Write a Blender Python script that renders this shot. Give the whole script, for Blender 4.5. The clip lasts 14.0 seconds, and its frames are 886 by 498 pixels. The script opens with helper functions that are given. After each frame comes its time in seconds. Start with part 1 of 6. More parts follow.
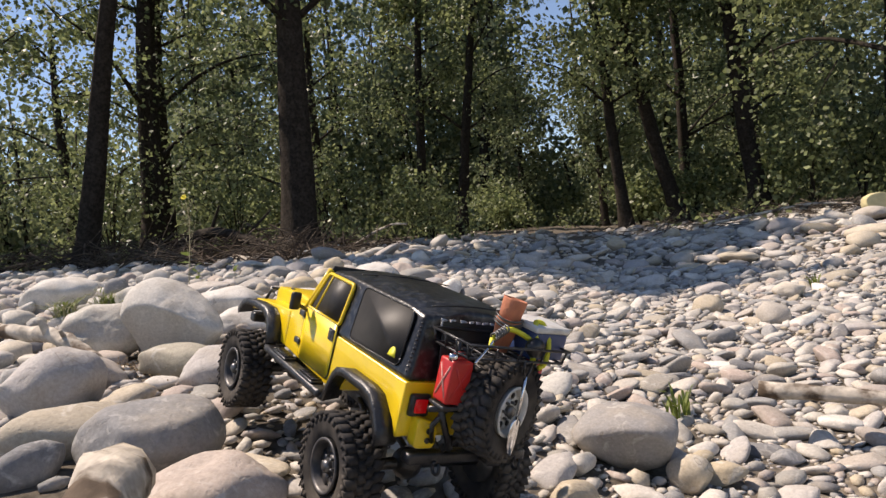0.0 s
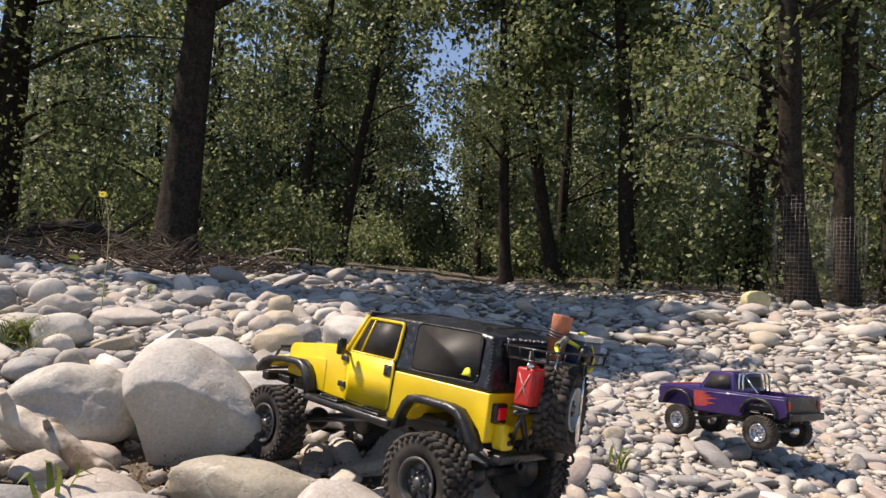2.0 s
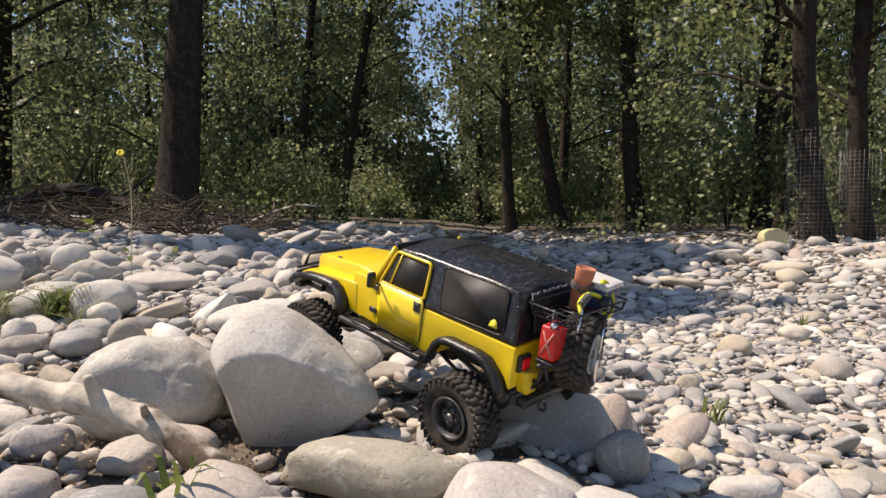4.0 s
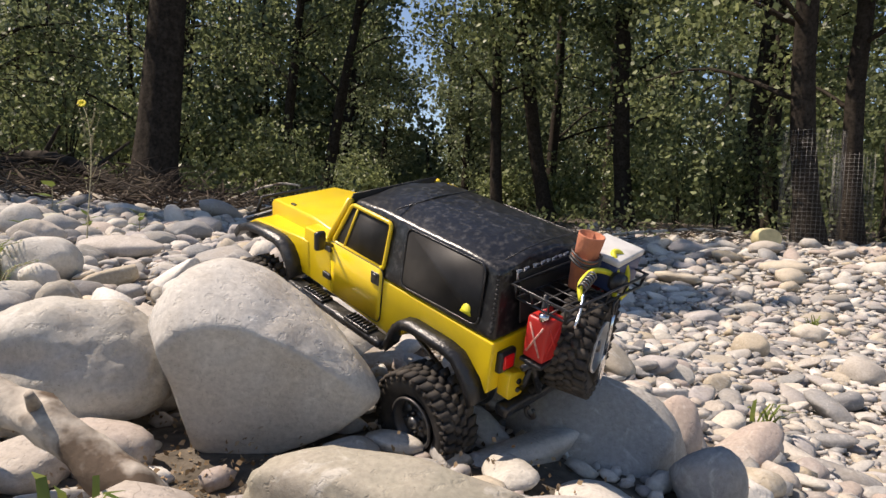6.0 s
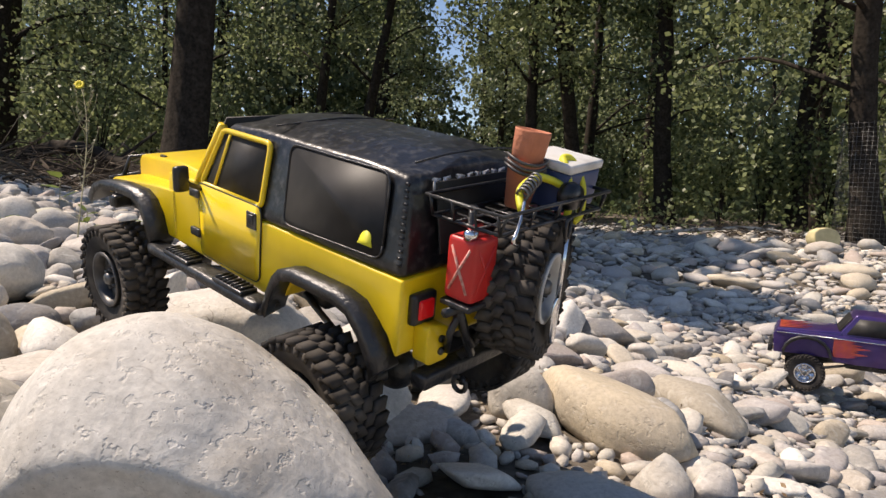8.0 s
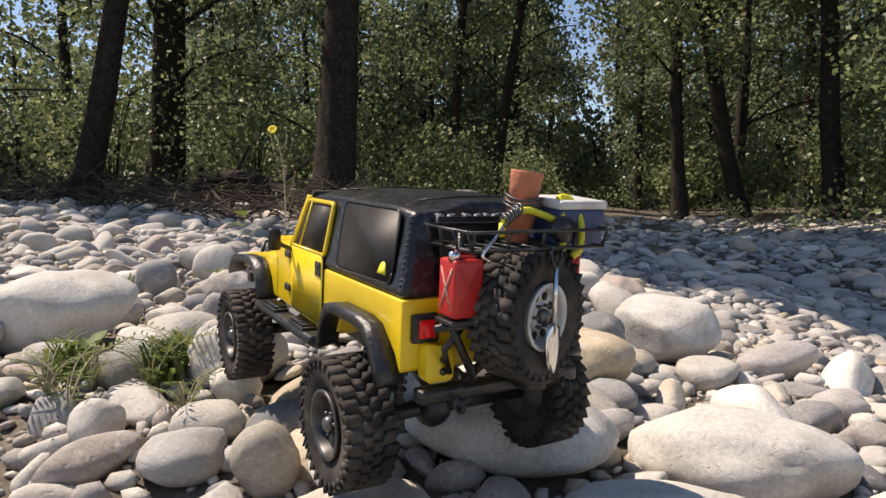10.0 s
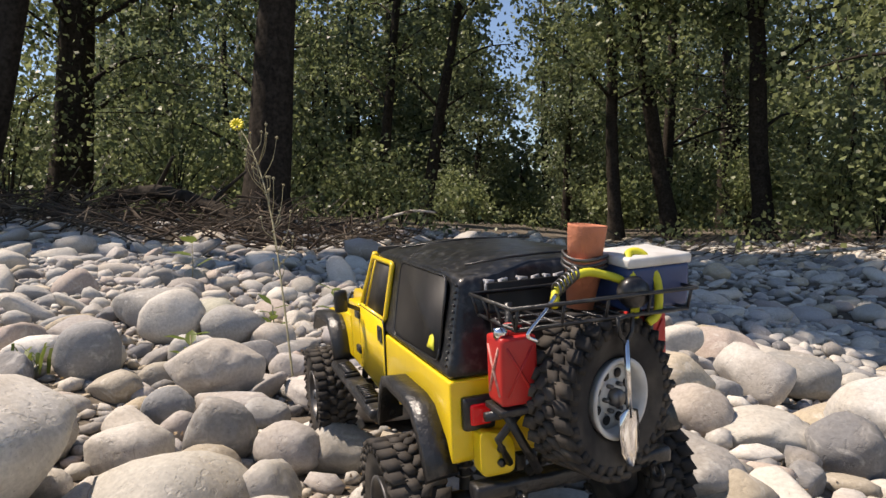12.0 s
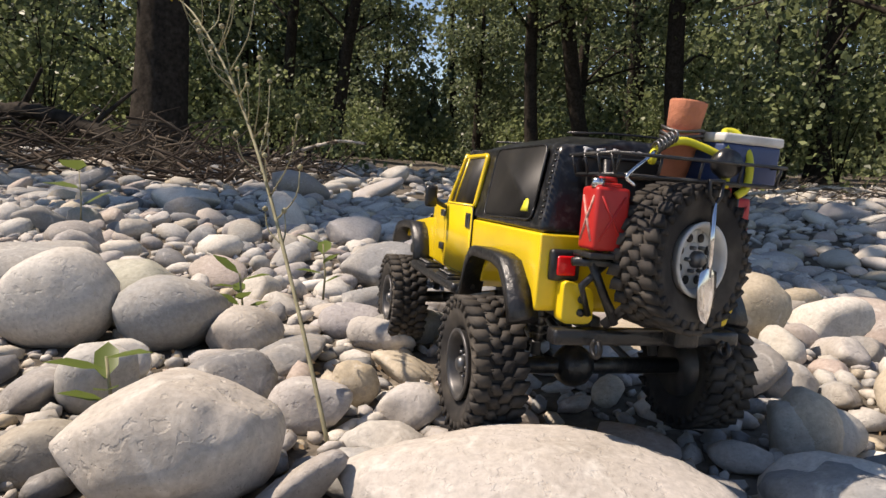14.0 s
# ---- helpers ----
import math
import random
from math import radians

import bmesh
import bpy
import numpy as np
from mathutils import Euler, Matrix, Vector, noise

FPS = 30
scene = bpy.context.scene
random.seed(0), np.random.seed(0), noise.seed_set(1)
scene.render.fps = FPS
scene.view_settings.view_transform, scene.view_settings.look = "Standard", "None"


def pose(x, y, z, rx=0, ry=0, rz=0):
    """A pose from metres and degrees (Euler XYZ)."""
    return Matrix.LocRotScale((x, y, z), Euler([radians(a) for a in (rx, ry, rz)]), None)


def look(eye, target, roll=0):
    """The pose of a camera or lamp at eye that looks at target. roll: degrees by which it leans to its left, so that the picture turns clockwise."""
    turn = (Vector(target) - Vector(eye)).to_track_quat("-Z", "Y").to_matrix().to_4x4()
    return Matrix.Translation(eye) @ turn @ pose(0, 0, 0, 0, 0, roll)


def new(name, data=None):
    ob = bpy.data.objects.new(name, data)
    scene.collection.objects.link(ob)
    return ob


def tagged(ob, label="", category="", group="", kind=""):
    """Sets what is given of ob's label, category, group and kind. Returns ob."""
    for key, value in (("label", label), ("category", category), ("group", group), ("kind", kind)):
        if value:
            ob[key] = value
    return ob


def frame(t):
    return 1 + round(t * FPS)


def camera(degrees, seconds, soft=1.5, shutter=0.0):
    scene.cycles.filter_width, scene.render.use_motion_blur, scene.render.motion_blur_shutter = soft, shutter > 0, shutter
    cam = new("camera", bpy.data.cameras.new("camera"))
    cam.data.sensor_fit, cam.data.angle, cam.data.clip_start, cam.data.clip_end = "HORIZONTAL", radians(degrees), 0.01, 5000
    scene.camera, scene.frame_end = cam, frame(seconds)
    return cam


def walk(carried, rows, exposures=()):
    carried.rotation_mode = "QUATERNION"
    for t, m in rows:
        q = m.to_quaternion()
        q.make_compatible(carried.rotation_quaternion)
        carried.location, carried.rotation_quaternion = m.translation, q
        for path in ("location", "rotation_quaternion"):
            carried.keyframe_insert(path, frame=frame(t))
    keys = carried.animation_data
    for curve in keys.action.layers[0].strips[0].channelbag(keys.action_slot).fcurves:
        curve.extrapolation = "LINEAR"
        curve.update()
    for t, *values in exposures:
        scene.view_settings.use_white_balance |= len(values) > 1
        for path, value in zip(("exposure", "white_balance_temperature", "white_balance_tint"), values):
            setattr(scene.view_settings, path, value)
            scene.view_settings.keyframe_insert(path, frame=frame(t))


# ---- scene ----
cam = camera(67.5, 14.0, soft=1.5)
PATH = [
    (0.0, pose(0.828, -0.531, 0.248, 88.99, 6.35, 13.59)),
    (0.5, pose(0.633, -0.469, 0.305, 91.12, -1.53, 7.52)),
    (1.0, pose(0.461, -0.410, 0.374, 91.99, -4.37, 6.30)),
    (1.5, pose(0.412, -0.386, 0.370, 92.50, -3.31, 4.32)),
    (2.0, pose(0.241, -0.246, 0.369, 91.34, -2.36, 1.25)),
    (2.5, pose(0.185, -0.210, 0.372, 88.64, -0.71, 0.68)),
    (5.0, pose(-0.000, 0.001, 0.331, 87.00, -0.00, 0.90)),
    (5.5, pose(0.026, 0.061, 0.311, 87.18, -1.11, 1.06)),
    (6.0, pose(-0.001, 0.141, 0.292, 86.41, -2.40, -0.54)),
    (6.5, pose(-0.026, 0.212, 0.316, 85.97, -4.23, -2.00)),
    (7.0, pose(-0.024, 0.331, 0.276, 86.32, -2.91, -1.81)),
    (9.5, pose(-0.179, 0.531, 0.379, 84.56, -1.79, 11.14)),
    (10.0, pose(-0.267, 0.596, 0.384, 85.74, 0.19, 13.24)),
    (10.5, pose(-0.301, 0.646, 0.378, 86.33, -0.51, 14.25)),
    (11.0, pose(-0.413, 0.744, 0.375, 86.98, -0.11, 13.35)),
    (11.5, pose(-0.566, 0.942, 0.365, 86.20, -2.11, 8.86)),
    (12.0, pose(-0.698, 1.091, 0.405, 87.33, -0.26, 6.26)),
    (12.5, pose(-0.750, 1.160, 0.379, 85.06, 0.07, 6.69)),
    (13.0, pose(-0.855, 1.387, 0.356, 82.58, 1.39, 0.69)),
    (13.5, pose(-0.931, 1.537, 0.367, 82.87, 1.32, -0.23)),
    (14.0, pose(-1.011, 1.648, 0.369, 82.06, -1.52, -2.39)),
]
walk(cam, PATH, [(0.0, 0.12, 7100, 19), (14.0, 0.12, 7100, 17)])

# the yellow car's way over the stones
JEEP = [
    (0.0, pose(0.464, 0.312, -0.053, 14.1, -12.8, 136.5)),
    (0.5, pose(0.377, 0.426, -0.033, 14.0, -21.0, 132.6)),
    (1.0, pose(0.254, 0.637, -0.037, 8.1, -19.7, 135.2)),
    (1.5, pose(0.236, 0.615, 0.013, 9.5, -8.0, 134.2)),
    (2.0, pose(0.174, 0.746, 0.021, 5.9, -1.6, 137.9)),
    (2.5, pose(0.174, 0.751, 0.035, 7.0, -4.5, 136.8)),
    (3.7, pose(0.060, 0.920, 0.050, -2.0, -11.0, 138.0)),
    (5.0, pose(-0.042, 1.086, 0.053, -10.7, -17.1, 138.4)),
    (5.5, pose(-0.035, 1.064, 0.055, -12.4, -16.4, 137.5)),
    (6.0, pose(-0.029, 1.038, 0.055, -12.6, -15.8, 136.2)),
    (6.5, pose(-0.045, 1.041, 0.050, -10.5, -14.9, 138.9)),
    (7.0, pose(-0.045, 1.072, 0.056, -14.5, -16.5, 141.3)),
    (8.2, pose(-0.230, 1.160, 0.118, -8.0, -9.0, 142.0)),
    (9.5, pose(-0.433, 1.249, 0.117, -1.6, -0.6, 139.8)),
    (10.0, pose(-0.507, 1.308, 0.125, 0.3, -3.7, 134.4)),
    (10.5, pose(-0.549, 1.403, 0.126, -3.8, -4.0, 128.8)),
    (11.0, pose(-0.636, 1.561, 0.122, 0.0, 2.6, 124.9)),
    (11.5, pose(-0.679, 1.641, 0.124, 1.4, 0.9, 119.0)),
    (12.0, pose(-0.746, 1.776, 0.112, -3.9, -1.9, 116.3)),
    (12.5, pose(-0.771, 1.864, 0.135, 2.4, -3.3, 119.3)),
    (13.0, pose(-0.872, 2.077, 0.126, 9.1, 0.8, 112.0)),
    (13.5, pose(-0.883, 2.203, 0.134, 6.6, 4.5, 112.6)),
    (14.0, pose(-0.883, 2.351, 0.109, 3.3, 2.0, 102.5)),
]

# ---- light ----
SUN_AZ, SUN_EL = radians(171.0), radians(57.0)   # from +x counter-clockwise; elevation
world = bpy.data.worlds.new("sky")
scene.world = world
world.use_nodes = True
wn = world.node_tree.nodes
sky = wn.new("ShaderNodeTexSky")
sky.sky_type = "NISHITA"
sky.sun_disc = False
sky.sun_elevation = SUN_EL
sky.sun_rotation = radians(90.0) - SUN_AZ
sky.air_density = 1.0
sky.dust_density = 0.1
sky.ozone_density = 3.0
wn["Background"].inputs["Strength"].default_value = 0.13
world.node_tree.links.new(sky.outputs["Color"], wn["Background"].inputs["Color"])
sun_dir = Vector((math.cos(SUN_AZ) * math.cos(SUN_EL), math.sin(SUN_AZ) * math.cos(SUN_EL), math.sin(SUN_EL)))
sun = new("sun", bpy.data.lights.new("sun", "SUN"))
sun.data.energy, sun.data.angle, sun.data.color = 5.8, radians(0.55), (1.0, 0.93, 0.82)
sun.matrix_world = look(sun_dir * 50, (0, 0, 0))
scene.view_settings.exposure = 0.0

# ---- materials ----
def material(name, color, rough=0.6, metal=0.0, spread=0.0, scale=20.0, bump=0.0, bump_scale=60.0, second=None, second_scale=4.0,
             second_amount=0.5, second_from=(0.42, 0.68), per="", spec=0.5, coat=0.0, emit=0.0):
    """A noise-varied surface: base colour, a fine grain, a coarse second colour, relief, and a random tone per piece."""
    m = bpy.data.materials.new(name)
    m.use_nodes = True
    n, l = m.node_tree.nodes, m.node_tree.links
    b = n["Principled BSDF"]
    b.inputs["Roughness"].default_value = rough
    b.inputs["Metallic"].default_value = metal
    b.inputs["Specular IOR Level"].default_value = spec
    b.inputs["Coat Weight"].default_value = coat
    co = n.new("ShaderNodeTexCoord")
    out = n.new("ShaderNodeRGB")
    out.outputs[0].default_value = (*color, 1)
    col = out.outputs[0]
    if second:
        t = n.new("ShaderNodeTexNoise")
        t.inputs["Scale"].default_value, t.inputs["Detail"].default_value = second_scale, 5
        l.new(co.outputs["Object"], t.inputs["Vector"])
        r = n.new("ShaderNodeMapRange")
        r.inputs["From Min"].default_value, r.inputs["From Max"].default_value = second_from
        r.inputs["To Max"].default_value = second_amount
        l.new(t.outputs["Fac"], r.inputs["Value"])
        x = n.new("ShaderNodeMix")
        x.data_type = "RGBA"
        l.new(r.outputs["Result"], x.inputs["Factor"])
        l.new(col, x.inputs["A"])
        x.inputs["B"].default_value = (*second, 1)
        col = x.outputs["Result"]
    if spread:
        t = n.new("ShaderNodeTexNoise")
        t.inputs["Scale"].default_value, t.inputs["Detail"].default_value = scale, 6
        l.new(co.outputs["Object"], t.inputs["Vector"])
        r = n.new("ShaderNodeMapRange")
        r.inputs["From Min"].default_value, r.inputs["From Max"].default_value = 0.3, 0.7
        r.inputs["To Min"].default_value, r.inputs["To Max"].default_value = 1 - spread, 1 + spread
        l.new(t.outputs["Fac"], r.inputs["Value"])
        h = n.new("ShaderNodeHueSaturation")
        l.new(r.outputs["Result"], h.inputs["Value"])
        l.new(col, h.inputs["Color"])
        col = h.outputs["Color"]
    if per:
        src = n.new("ShaderNodeObjectInfo" if per == "object" else "ShaderNodeNewGeometry")
        rnd = src.outputs["Random" if per == "object" else "Random Per Island"]
        ramp = n.new("ShaderNodeValToRGB")
        e = ramp.color_ramp.elements
        e[0].color, e[1].color = (0.62, 0.66, 0.72, 1), (1.12, 1.06, 0.98, 1)
        for at, c in ((0.25, (0.80, 0.82, 0.85, 1)), (0.5, (0.95, 0.94, 0.92, 1)), (0.72, (1.0, 0.93, 0.82, 1)), (0.8, (0.9, 0.95, 0.92, 1)), (0.9, (1.08, 1.0, 0.88, 1))):
            q = e.new(at)
            q.color = c
        l.new(rnd, ramp.inputs["Fac"])
        x = n.new("ShaderNodeMix")
        x.data_type, x.blend_type = "RGBA", "MULTIPLY"
        x.inputs["Factor"].default_value = 1.0
        l.new(col, x.inputs["A"])
        l.new(ramp.outputs["Color"], x.inputs["B"])
        col = x.outputs["Result"]
    l.new(col, b.inputs["Base Color"])
    if bump:
        t = n.new("ShaderNodeTexNoise")
        t.inputs["Scale"].default_value, t.inputs["Detail"].default_value = bump_scale, 7
        l.new(co.outputs["Object"], t.inputs["Vector"])
        u = n.new("ShaderNodeBump")
        u.inputs["Strength"].default_value, u.inputs["Distance"].default_value = bump, 0.004
        l.new(t.outputs["Fac"], u.inputs["Height"])
        l.new(u.outputs["Normal"], b.inputs["Normal"])
    if emit:
        l.new(col, b.inputs["Emission Color"])
        b.inputs["Emission Strength"].default_value = emit
    return m


def stone_material(name, per, tone=None):
    """Water-worn limestone and sandstone: a tone for each stone, mottling, specks, pale veins, pits and chips."""
    m = bpy.data.materials.new(name)
    m.use_nodes = True
    n, l = m.node_tree.nodes, m.node_tree.links
    b = n["Principled BSDF"]
    b.inputs["Roughness"].default_value = 0.82
    b.inputs["Specular IOR Level"].default_value = 0.25
    geo = n.new("ShaderNodeNewGeometry")
    src = n.new("ShaderNodeObjectInfo") if per == "object" else geo
    rnd = src.outputs["Random" if per == "object" else "Random Per Island"]

    def tex(scale, detail, lo, hi, to_lo, to_hi, rough=0.55, distort=0.0):
        t = n.new("ShaderNodeTexNoise")
        t.inputs["Scale"].default_value, t.inputs["Detail"].default_value = scale, detail
        t.inputs["Roughness"].default_value, t.inputs["Distortion"].default_value = rough, distort
        l.new(geo.outputs["Position"], t.inputs["Vector"])
        r = n.new("ShaderNodeMapRange")
        for key, v in (("From Min", lo), ("From Max", hi), ("To Min", to_lo), ("To Max", to_hi)):
            r.inputs[key].default_value = v
        l.new(t.outputs["Fac"], r.inputs["Value"])
        return t.outputs["Fac"], r.outputs["Result"]

    def mix(kind, fac, a, c):
        x = n.new("ShaderNodeMix")
        x.data_type, x.blend_type = "RGBA", kind
        for key, v in (("Factor", fac), ("A", a), ("B", c)):
            if isinstance(v, (int, float)):
                x.inputs[key].default_value = v
            elif isinstance(v, tuple):
                x.inputs[key].default_value = (*v, 1)
            else:
                l.new(v, x.inputs[key])
        return x.outputs["Result"]

    ramp = n.new("ShaderNodeValToRGB")
    e = ramp.color_ramp.elements
    e[0].color, e[1].color = (0.17, 0.168, 0.17, 1), (0.72, 0.68, 0.61, 1)
    for at, c in ((0.14, (0.33, 0.325, 0.31, 1)), (0.28, (0.56, 0.525, 0.465, 1)), (0.40, (0.36, 0.335, 0.325, 1)), (0.52, (0.60, 0.56, 0.495, 1)), (0.62, (0.47, 0.39, 0.27, 1)), (0.70, (0.26, 0.265, 0.26, 1)), (0.79, (0.43, 0.35, 0.30, 1)), (0.89, (0.45, 0.425, 0.37, 1))):
        q = e.new(at)
        q.color = c
    l.new(rnd, ramp.inputs["Fac"])
    col = ramp.outputs["Color"]
    if tone:                                     # one kind of rock, with a little of the common range
        col = mix("MIX", 0.82, col, tone)
    col = mix("MIX", tex(13, 5, 0.46, 0.66, 0.0, 0.55)[1], col, (0.37, 0.325, 0.265))
    col = mix("MIX", tex(30, 4, 0.56, 0.70, 0.0, 0.45, 0.6, 1.2)[1], col, (0.66, 0.63, 0.57))
    fine, grain = tex(170, 6, 0.3, 0.7, 0.82, 1.16, 0.65)
    h = n.new("ShaderNodeHueSaturation")
    l.new(grain, h.inputs["Value"])
    l.new(col, h.inputs["Color"])
    col = mix("MIX", tex(420, 2, 0.66, 0.72, 0.0, 0.5)[1], h.outputs["Color"], (0.20, 0.18, 0.155))
    seam, line = tex(6.5, 3, 0.497, 0.500, 0.0, 1.0, 0.5, 0.6)
    _, line2 = tex(6.5, 3, 0.500, 0.503, 1.0, 0.0, 0.5, 0.6)
    both = n.new("ShaderNodeMath")
    both.operation = "MULTIPLY"
    l.new(line, both.inputs[0])
    l.new(line2, both.inputs[1])
    part_only = n.new("ShaderNodeMath")
    part_only.operation = "MULTIPLY"
    l.new(both.outputs[0], part_only.inputs[0])
    l.new(tex(2.3, 2, 0.55, 0.62, 0.0, 0.7)[1], part_only.inputs[1])
    col = mix("MIX", part_only.outputs[0], col, (0.20, 0.17, 0.14))
    l.new(col, b.inputs["Base Color"])
    coarse, _ = tex(38, 6, 0.3, 0.7, 0, 1, 0.62)
    _, pits = tex(95, 3, 0.36, 0.42, 0.0, 1.0)
    u = n.new("ShaderNodeBump")
    u.inputs["Strength"].default_value, u.inputs["Distance"].default_value = 0.30, 0.006
    l.new(coarse, u.inputs["Height"])
    v = n.new("ShaderNodeBump")
    v.inputs["Strength"].default_value, v.inputs["Distance"].default_value = 0.35, 0.002
    l.new(pits, v.inputs["Height"])
    l.new(u.outputs["Normal"], v.inputs["Normal"])
    w = n.new("ShaderNodeBump")
    w.inputs["Strength"].default_value, w.inputs["Distance"].default_value = 0.32, 0.0010
    l.new(fine, w.inputs["Height"])
    l.new(v.outputs["Normal"], w.inputs["Normal"])
    l.new(w.outputs["Normal"], b.inputs["Normal"])
    return m


M_stone = stone_material("river_stone", "object")
M_stones = stone_material("river_stones", "island")
M_olive = stone_material("olive_sandstone", "object", (0.30, 0.275, 0.205))
M_grey = stone_material("grey_limestone", "object", (0.31, 0.30, 0.28))
M_pale = stone_material("pale_limestone", "object", (0.60, 0.575, 0.525))
M_fawn = stone_material("fawn_limestone", "object", (0.50, 0.455, 0.40))
M_lean = stone_material("ash_limestone", "object", (0.52, 0.495, 0.445))
M_sage = stone_material("sage_sandstone", "object", (0.43, 0.42, 0.33))
M_soil = material("silt", (0.10, 0.085, 0.066), 0.95, spread=0.35, scale=60, bump=1.0, bump_scale=70, second=(0.21, 0.18, 0.145), second_scale=3, second_amount=0.8, spec=0.1)
M_bark = material("bark", (0.032, 0.026, 0.021), 0.95, spread=0.45, scale=22, bump=1.0, bump_scale=22, second=(0.055, 0.047, 0.038), second_scale=9, second_amount=0.6, spec=0.1)
M_drift = material("driftwood", (0.46, 0.41, 0.34), 0.85, spread=0.35, scale=45, bump=0.9, bump_scale=50, second=(0.085, 0.058, 0.038), second_scale=16, second_amount=0.95, second_from=(0.50, 0.60), spec=0.2)
M_twig = material("dry_twigs", (0.060, 0.046, 0.036), 0.9, spread=0.45, scale=5, second=(0.20, 0.165, 0.125), second_scale=2, second_amount=0.7, spec=0.1)


def leaf_material(name, a, b, through_light):
    m = bpy.data.materials.new(name)
    m.use_nodes = True
    n, l = m.node_tree.nodes, m.node_tree.links
    p = n["Principled BSDF"]
    g = n.new("ShaderNodeNewGeometry")
    r = n.new("ShaderNodeValToRGB")
    e = r.color_ramp.elements
    e[0].color, e[1].color = (*a, 1), (*b, 1)
    l.new(g.outputs["Random Per Island"], r.inputs["Fac"])
    l.new(r.outputs["Color"], p.inputs["Base Color"])
    p.inputs["Roughness"].default_value = 0.44
    p.inputs["Specular IOR Level"].default_value = 0.42
    t = n.new("ShaderNodeBsdfTranslucent")
    l.new(r.outputs["Color"], t.inputs["Color"])
    x = n.new("ShaderNodeMixShader")
    x.inputs[0].default_value = through_light
    l.new(p.outputs[0], x.inputs[1])
    l.new(t.outputs[0], x.inputs[2])
    l.new(x.outputs[0], n["Material Output"].inputs["Surface"])
    return m


M_leaf = leaf_material("poplar_leaf", (0.058, 0.086, 0.034), (0.33, 0.375, 0.170), 0.48)
M_leaf_far = leaf_material("far_leaf", (0.075, 0.105, 0.055), (0.27, 0.31, 0.16), 0.5)
M_grass = leaf_material("grass_blade", (0.10, 0.15, 0.03), (0.22, 0.26, 0.06), 0.4)

# ---- helpers for shapes ----
def part(name, bm, mat, parent=None, label="", smooth=True):
    """Links a bmesh as one mesh object, under parent if given."""
    me = bpy.data.meshes.new(name)
    bm.to_mesh(me)
    bm.free()
    me.materials.append(mat)
    if smooth:
        me.polygons.foreach_set("use_smooth", [True] * len(me.polygons))
    ob = new(name, me)
    if parent:
        ob.parent = parent
    if label:
        ob["label"] = label
    return ob


def raw(name, verts, faces, mat, parent=None, smooth=True):
    me = bpy.data.meshes.new(name)
    me.from_pydata(verts, [], faces)
    me.materials.append(mat)
    if smooth:
        me.polygons.foreach_set("use_smooth", [True] * len(me.polygons))
    ob = new(name, me)
    if parent:
        ob.parent = parent
    return ob


def sm(a, b, v):
    v = min(1.0, max(0.0, (v - a) / (b - a)))
    return v * v * (3 - 2 * v)


def ground_z(x, y):
    """Height of the silt under the stones: a shallow bed to the right, a bank to the left, rising far off."""
    z = 0.02
    z += 0.085 * sm(0.0, -0.5, x) * sm(0.9, 1.5, y) + 0.07 * sm(-0.9, -2.2, x) + 0.15 * sm(-2.4, -6.0, x)
    z -= 0.27 * sm(0.0, 1.2, x) * (1 - 0.65 * sm(3.5, 8.0, y))
    z += 0.06 * sm(2.0, 6.0, x) * sm(2.0, 7.0, y) + 0.08 * sm(9.0, 22.0, y)
    z += 0.012 * noise.noise((x * 1.3, y * 1.3, 0.3)) + 0.02 * noise.noise((x * 0.35, y * 0.35, 4.1))
    return z


def spaced(limit, first, grow):
    out, v, s = [0.0], 0.0, first
    while v < limit:
        v += s
        s *= grow
        out.append(v)
    return out


def build_ground():
    pos = spaced(400, 0.07, 1.055)
    xs = [-v for v in reversed(pos[1:])] + pos
    ys = [3.0 + v for v in xs]
    verts = [(x, y, ground_z(x, y)) for y in ys for x in xs]
    n = len(xs)
    faces = [(j * n + i, j * n + i + 1, (j + 1) * n + i + 1, (j + 1) * n + i) for j in range(n - 1) for i in range(n - 1)]
    tagged(raw("ground", verts, faces, M_soil), "silty river bed soil between the stones", "ground", kind="structure")


build_ground()


def stone_shape(seed, sub=2, flat=0.62, lump=0.22, flats=8, deep=0.84):
    """A water-worn stone of about unit size: a squashed ball with a few broad flats."""
    rnd = random.Random(seed)
    bm = bmesh.new()
    bmesh.ops.create_icosphere(bm, subdivisions=sub, radius=1.0)
    off = Vector((rnd.uniform(-9, 9), rnd.uniform(-9, 9), rnd.uniform(-9, 9)))
    cuts = [(Vector((rnd.gauss(0, 1), rnd.gauss(0, 1), rnd.gauss(0, 0.8))).normalized(), rnd.uniform(0.60, 0.88)) for _ in range(flats)]
    for v in bm.verts:
        p = v.co.copy()
        k = 1 + lump * noise.noise(p * 0.9 + off) + lump * 0.35 * noise.noise(p * 2.1 + off)
        p *= k
        for d, h in cuts:
            over = p.dot(d) - h
            if over > 0:
                p -= d * over * deep
        p.z *= flat
        v.co = p
    return bm

# ---- stones ----
PLACED = []          # x, y, radius of every stone that lies so far
CELLS = {}


def taken(x, y, r, share=0.8):
    i, j = int(x // 0.2), int(y // 0.2)
    k = int((r + 0.25) // 0.2) + 1
    for a in range(i - k, i + k + 1):
        for b in range(j - k, j + k + 1):
            for (u, v, q) in CELLS.get((a, b), ()):
                if (u - x) ** 2 + (v - y) ** 2 < (share * (q + r)) ** 2:
                    return True
    return False


def claim(x, y, r):
    CELLS.setdefault((int(x // 0.2), int(y // 0.2)), []).append((x, y, r))


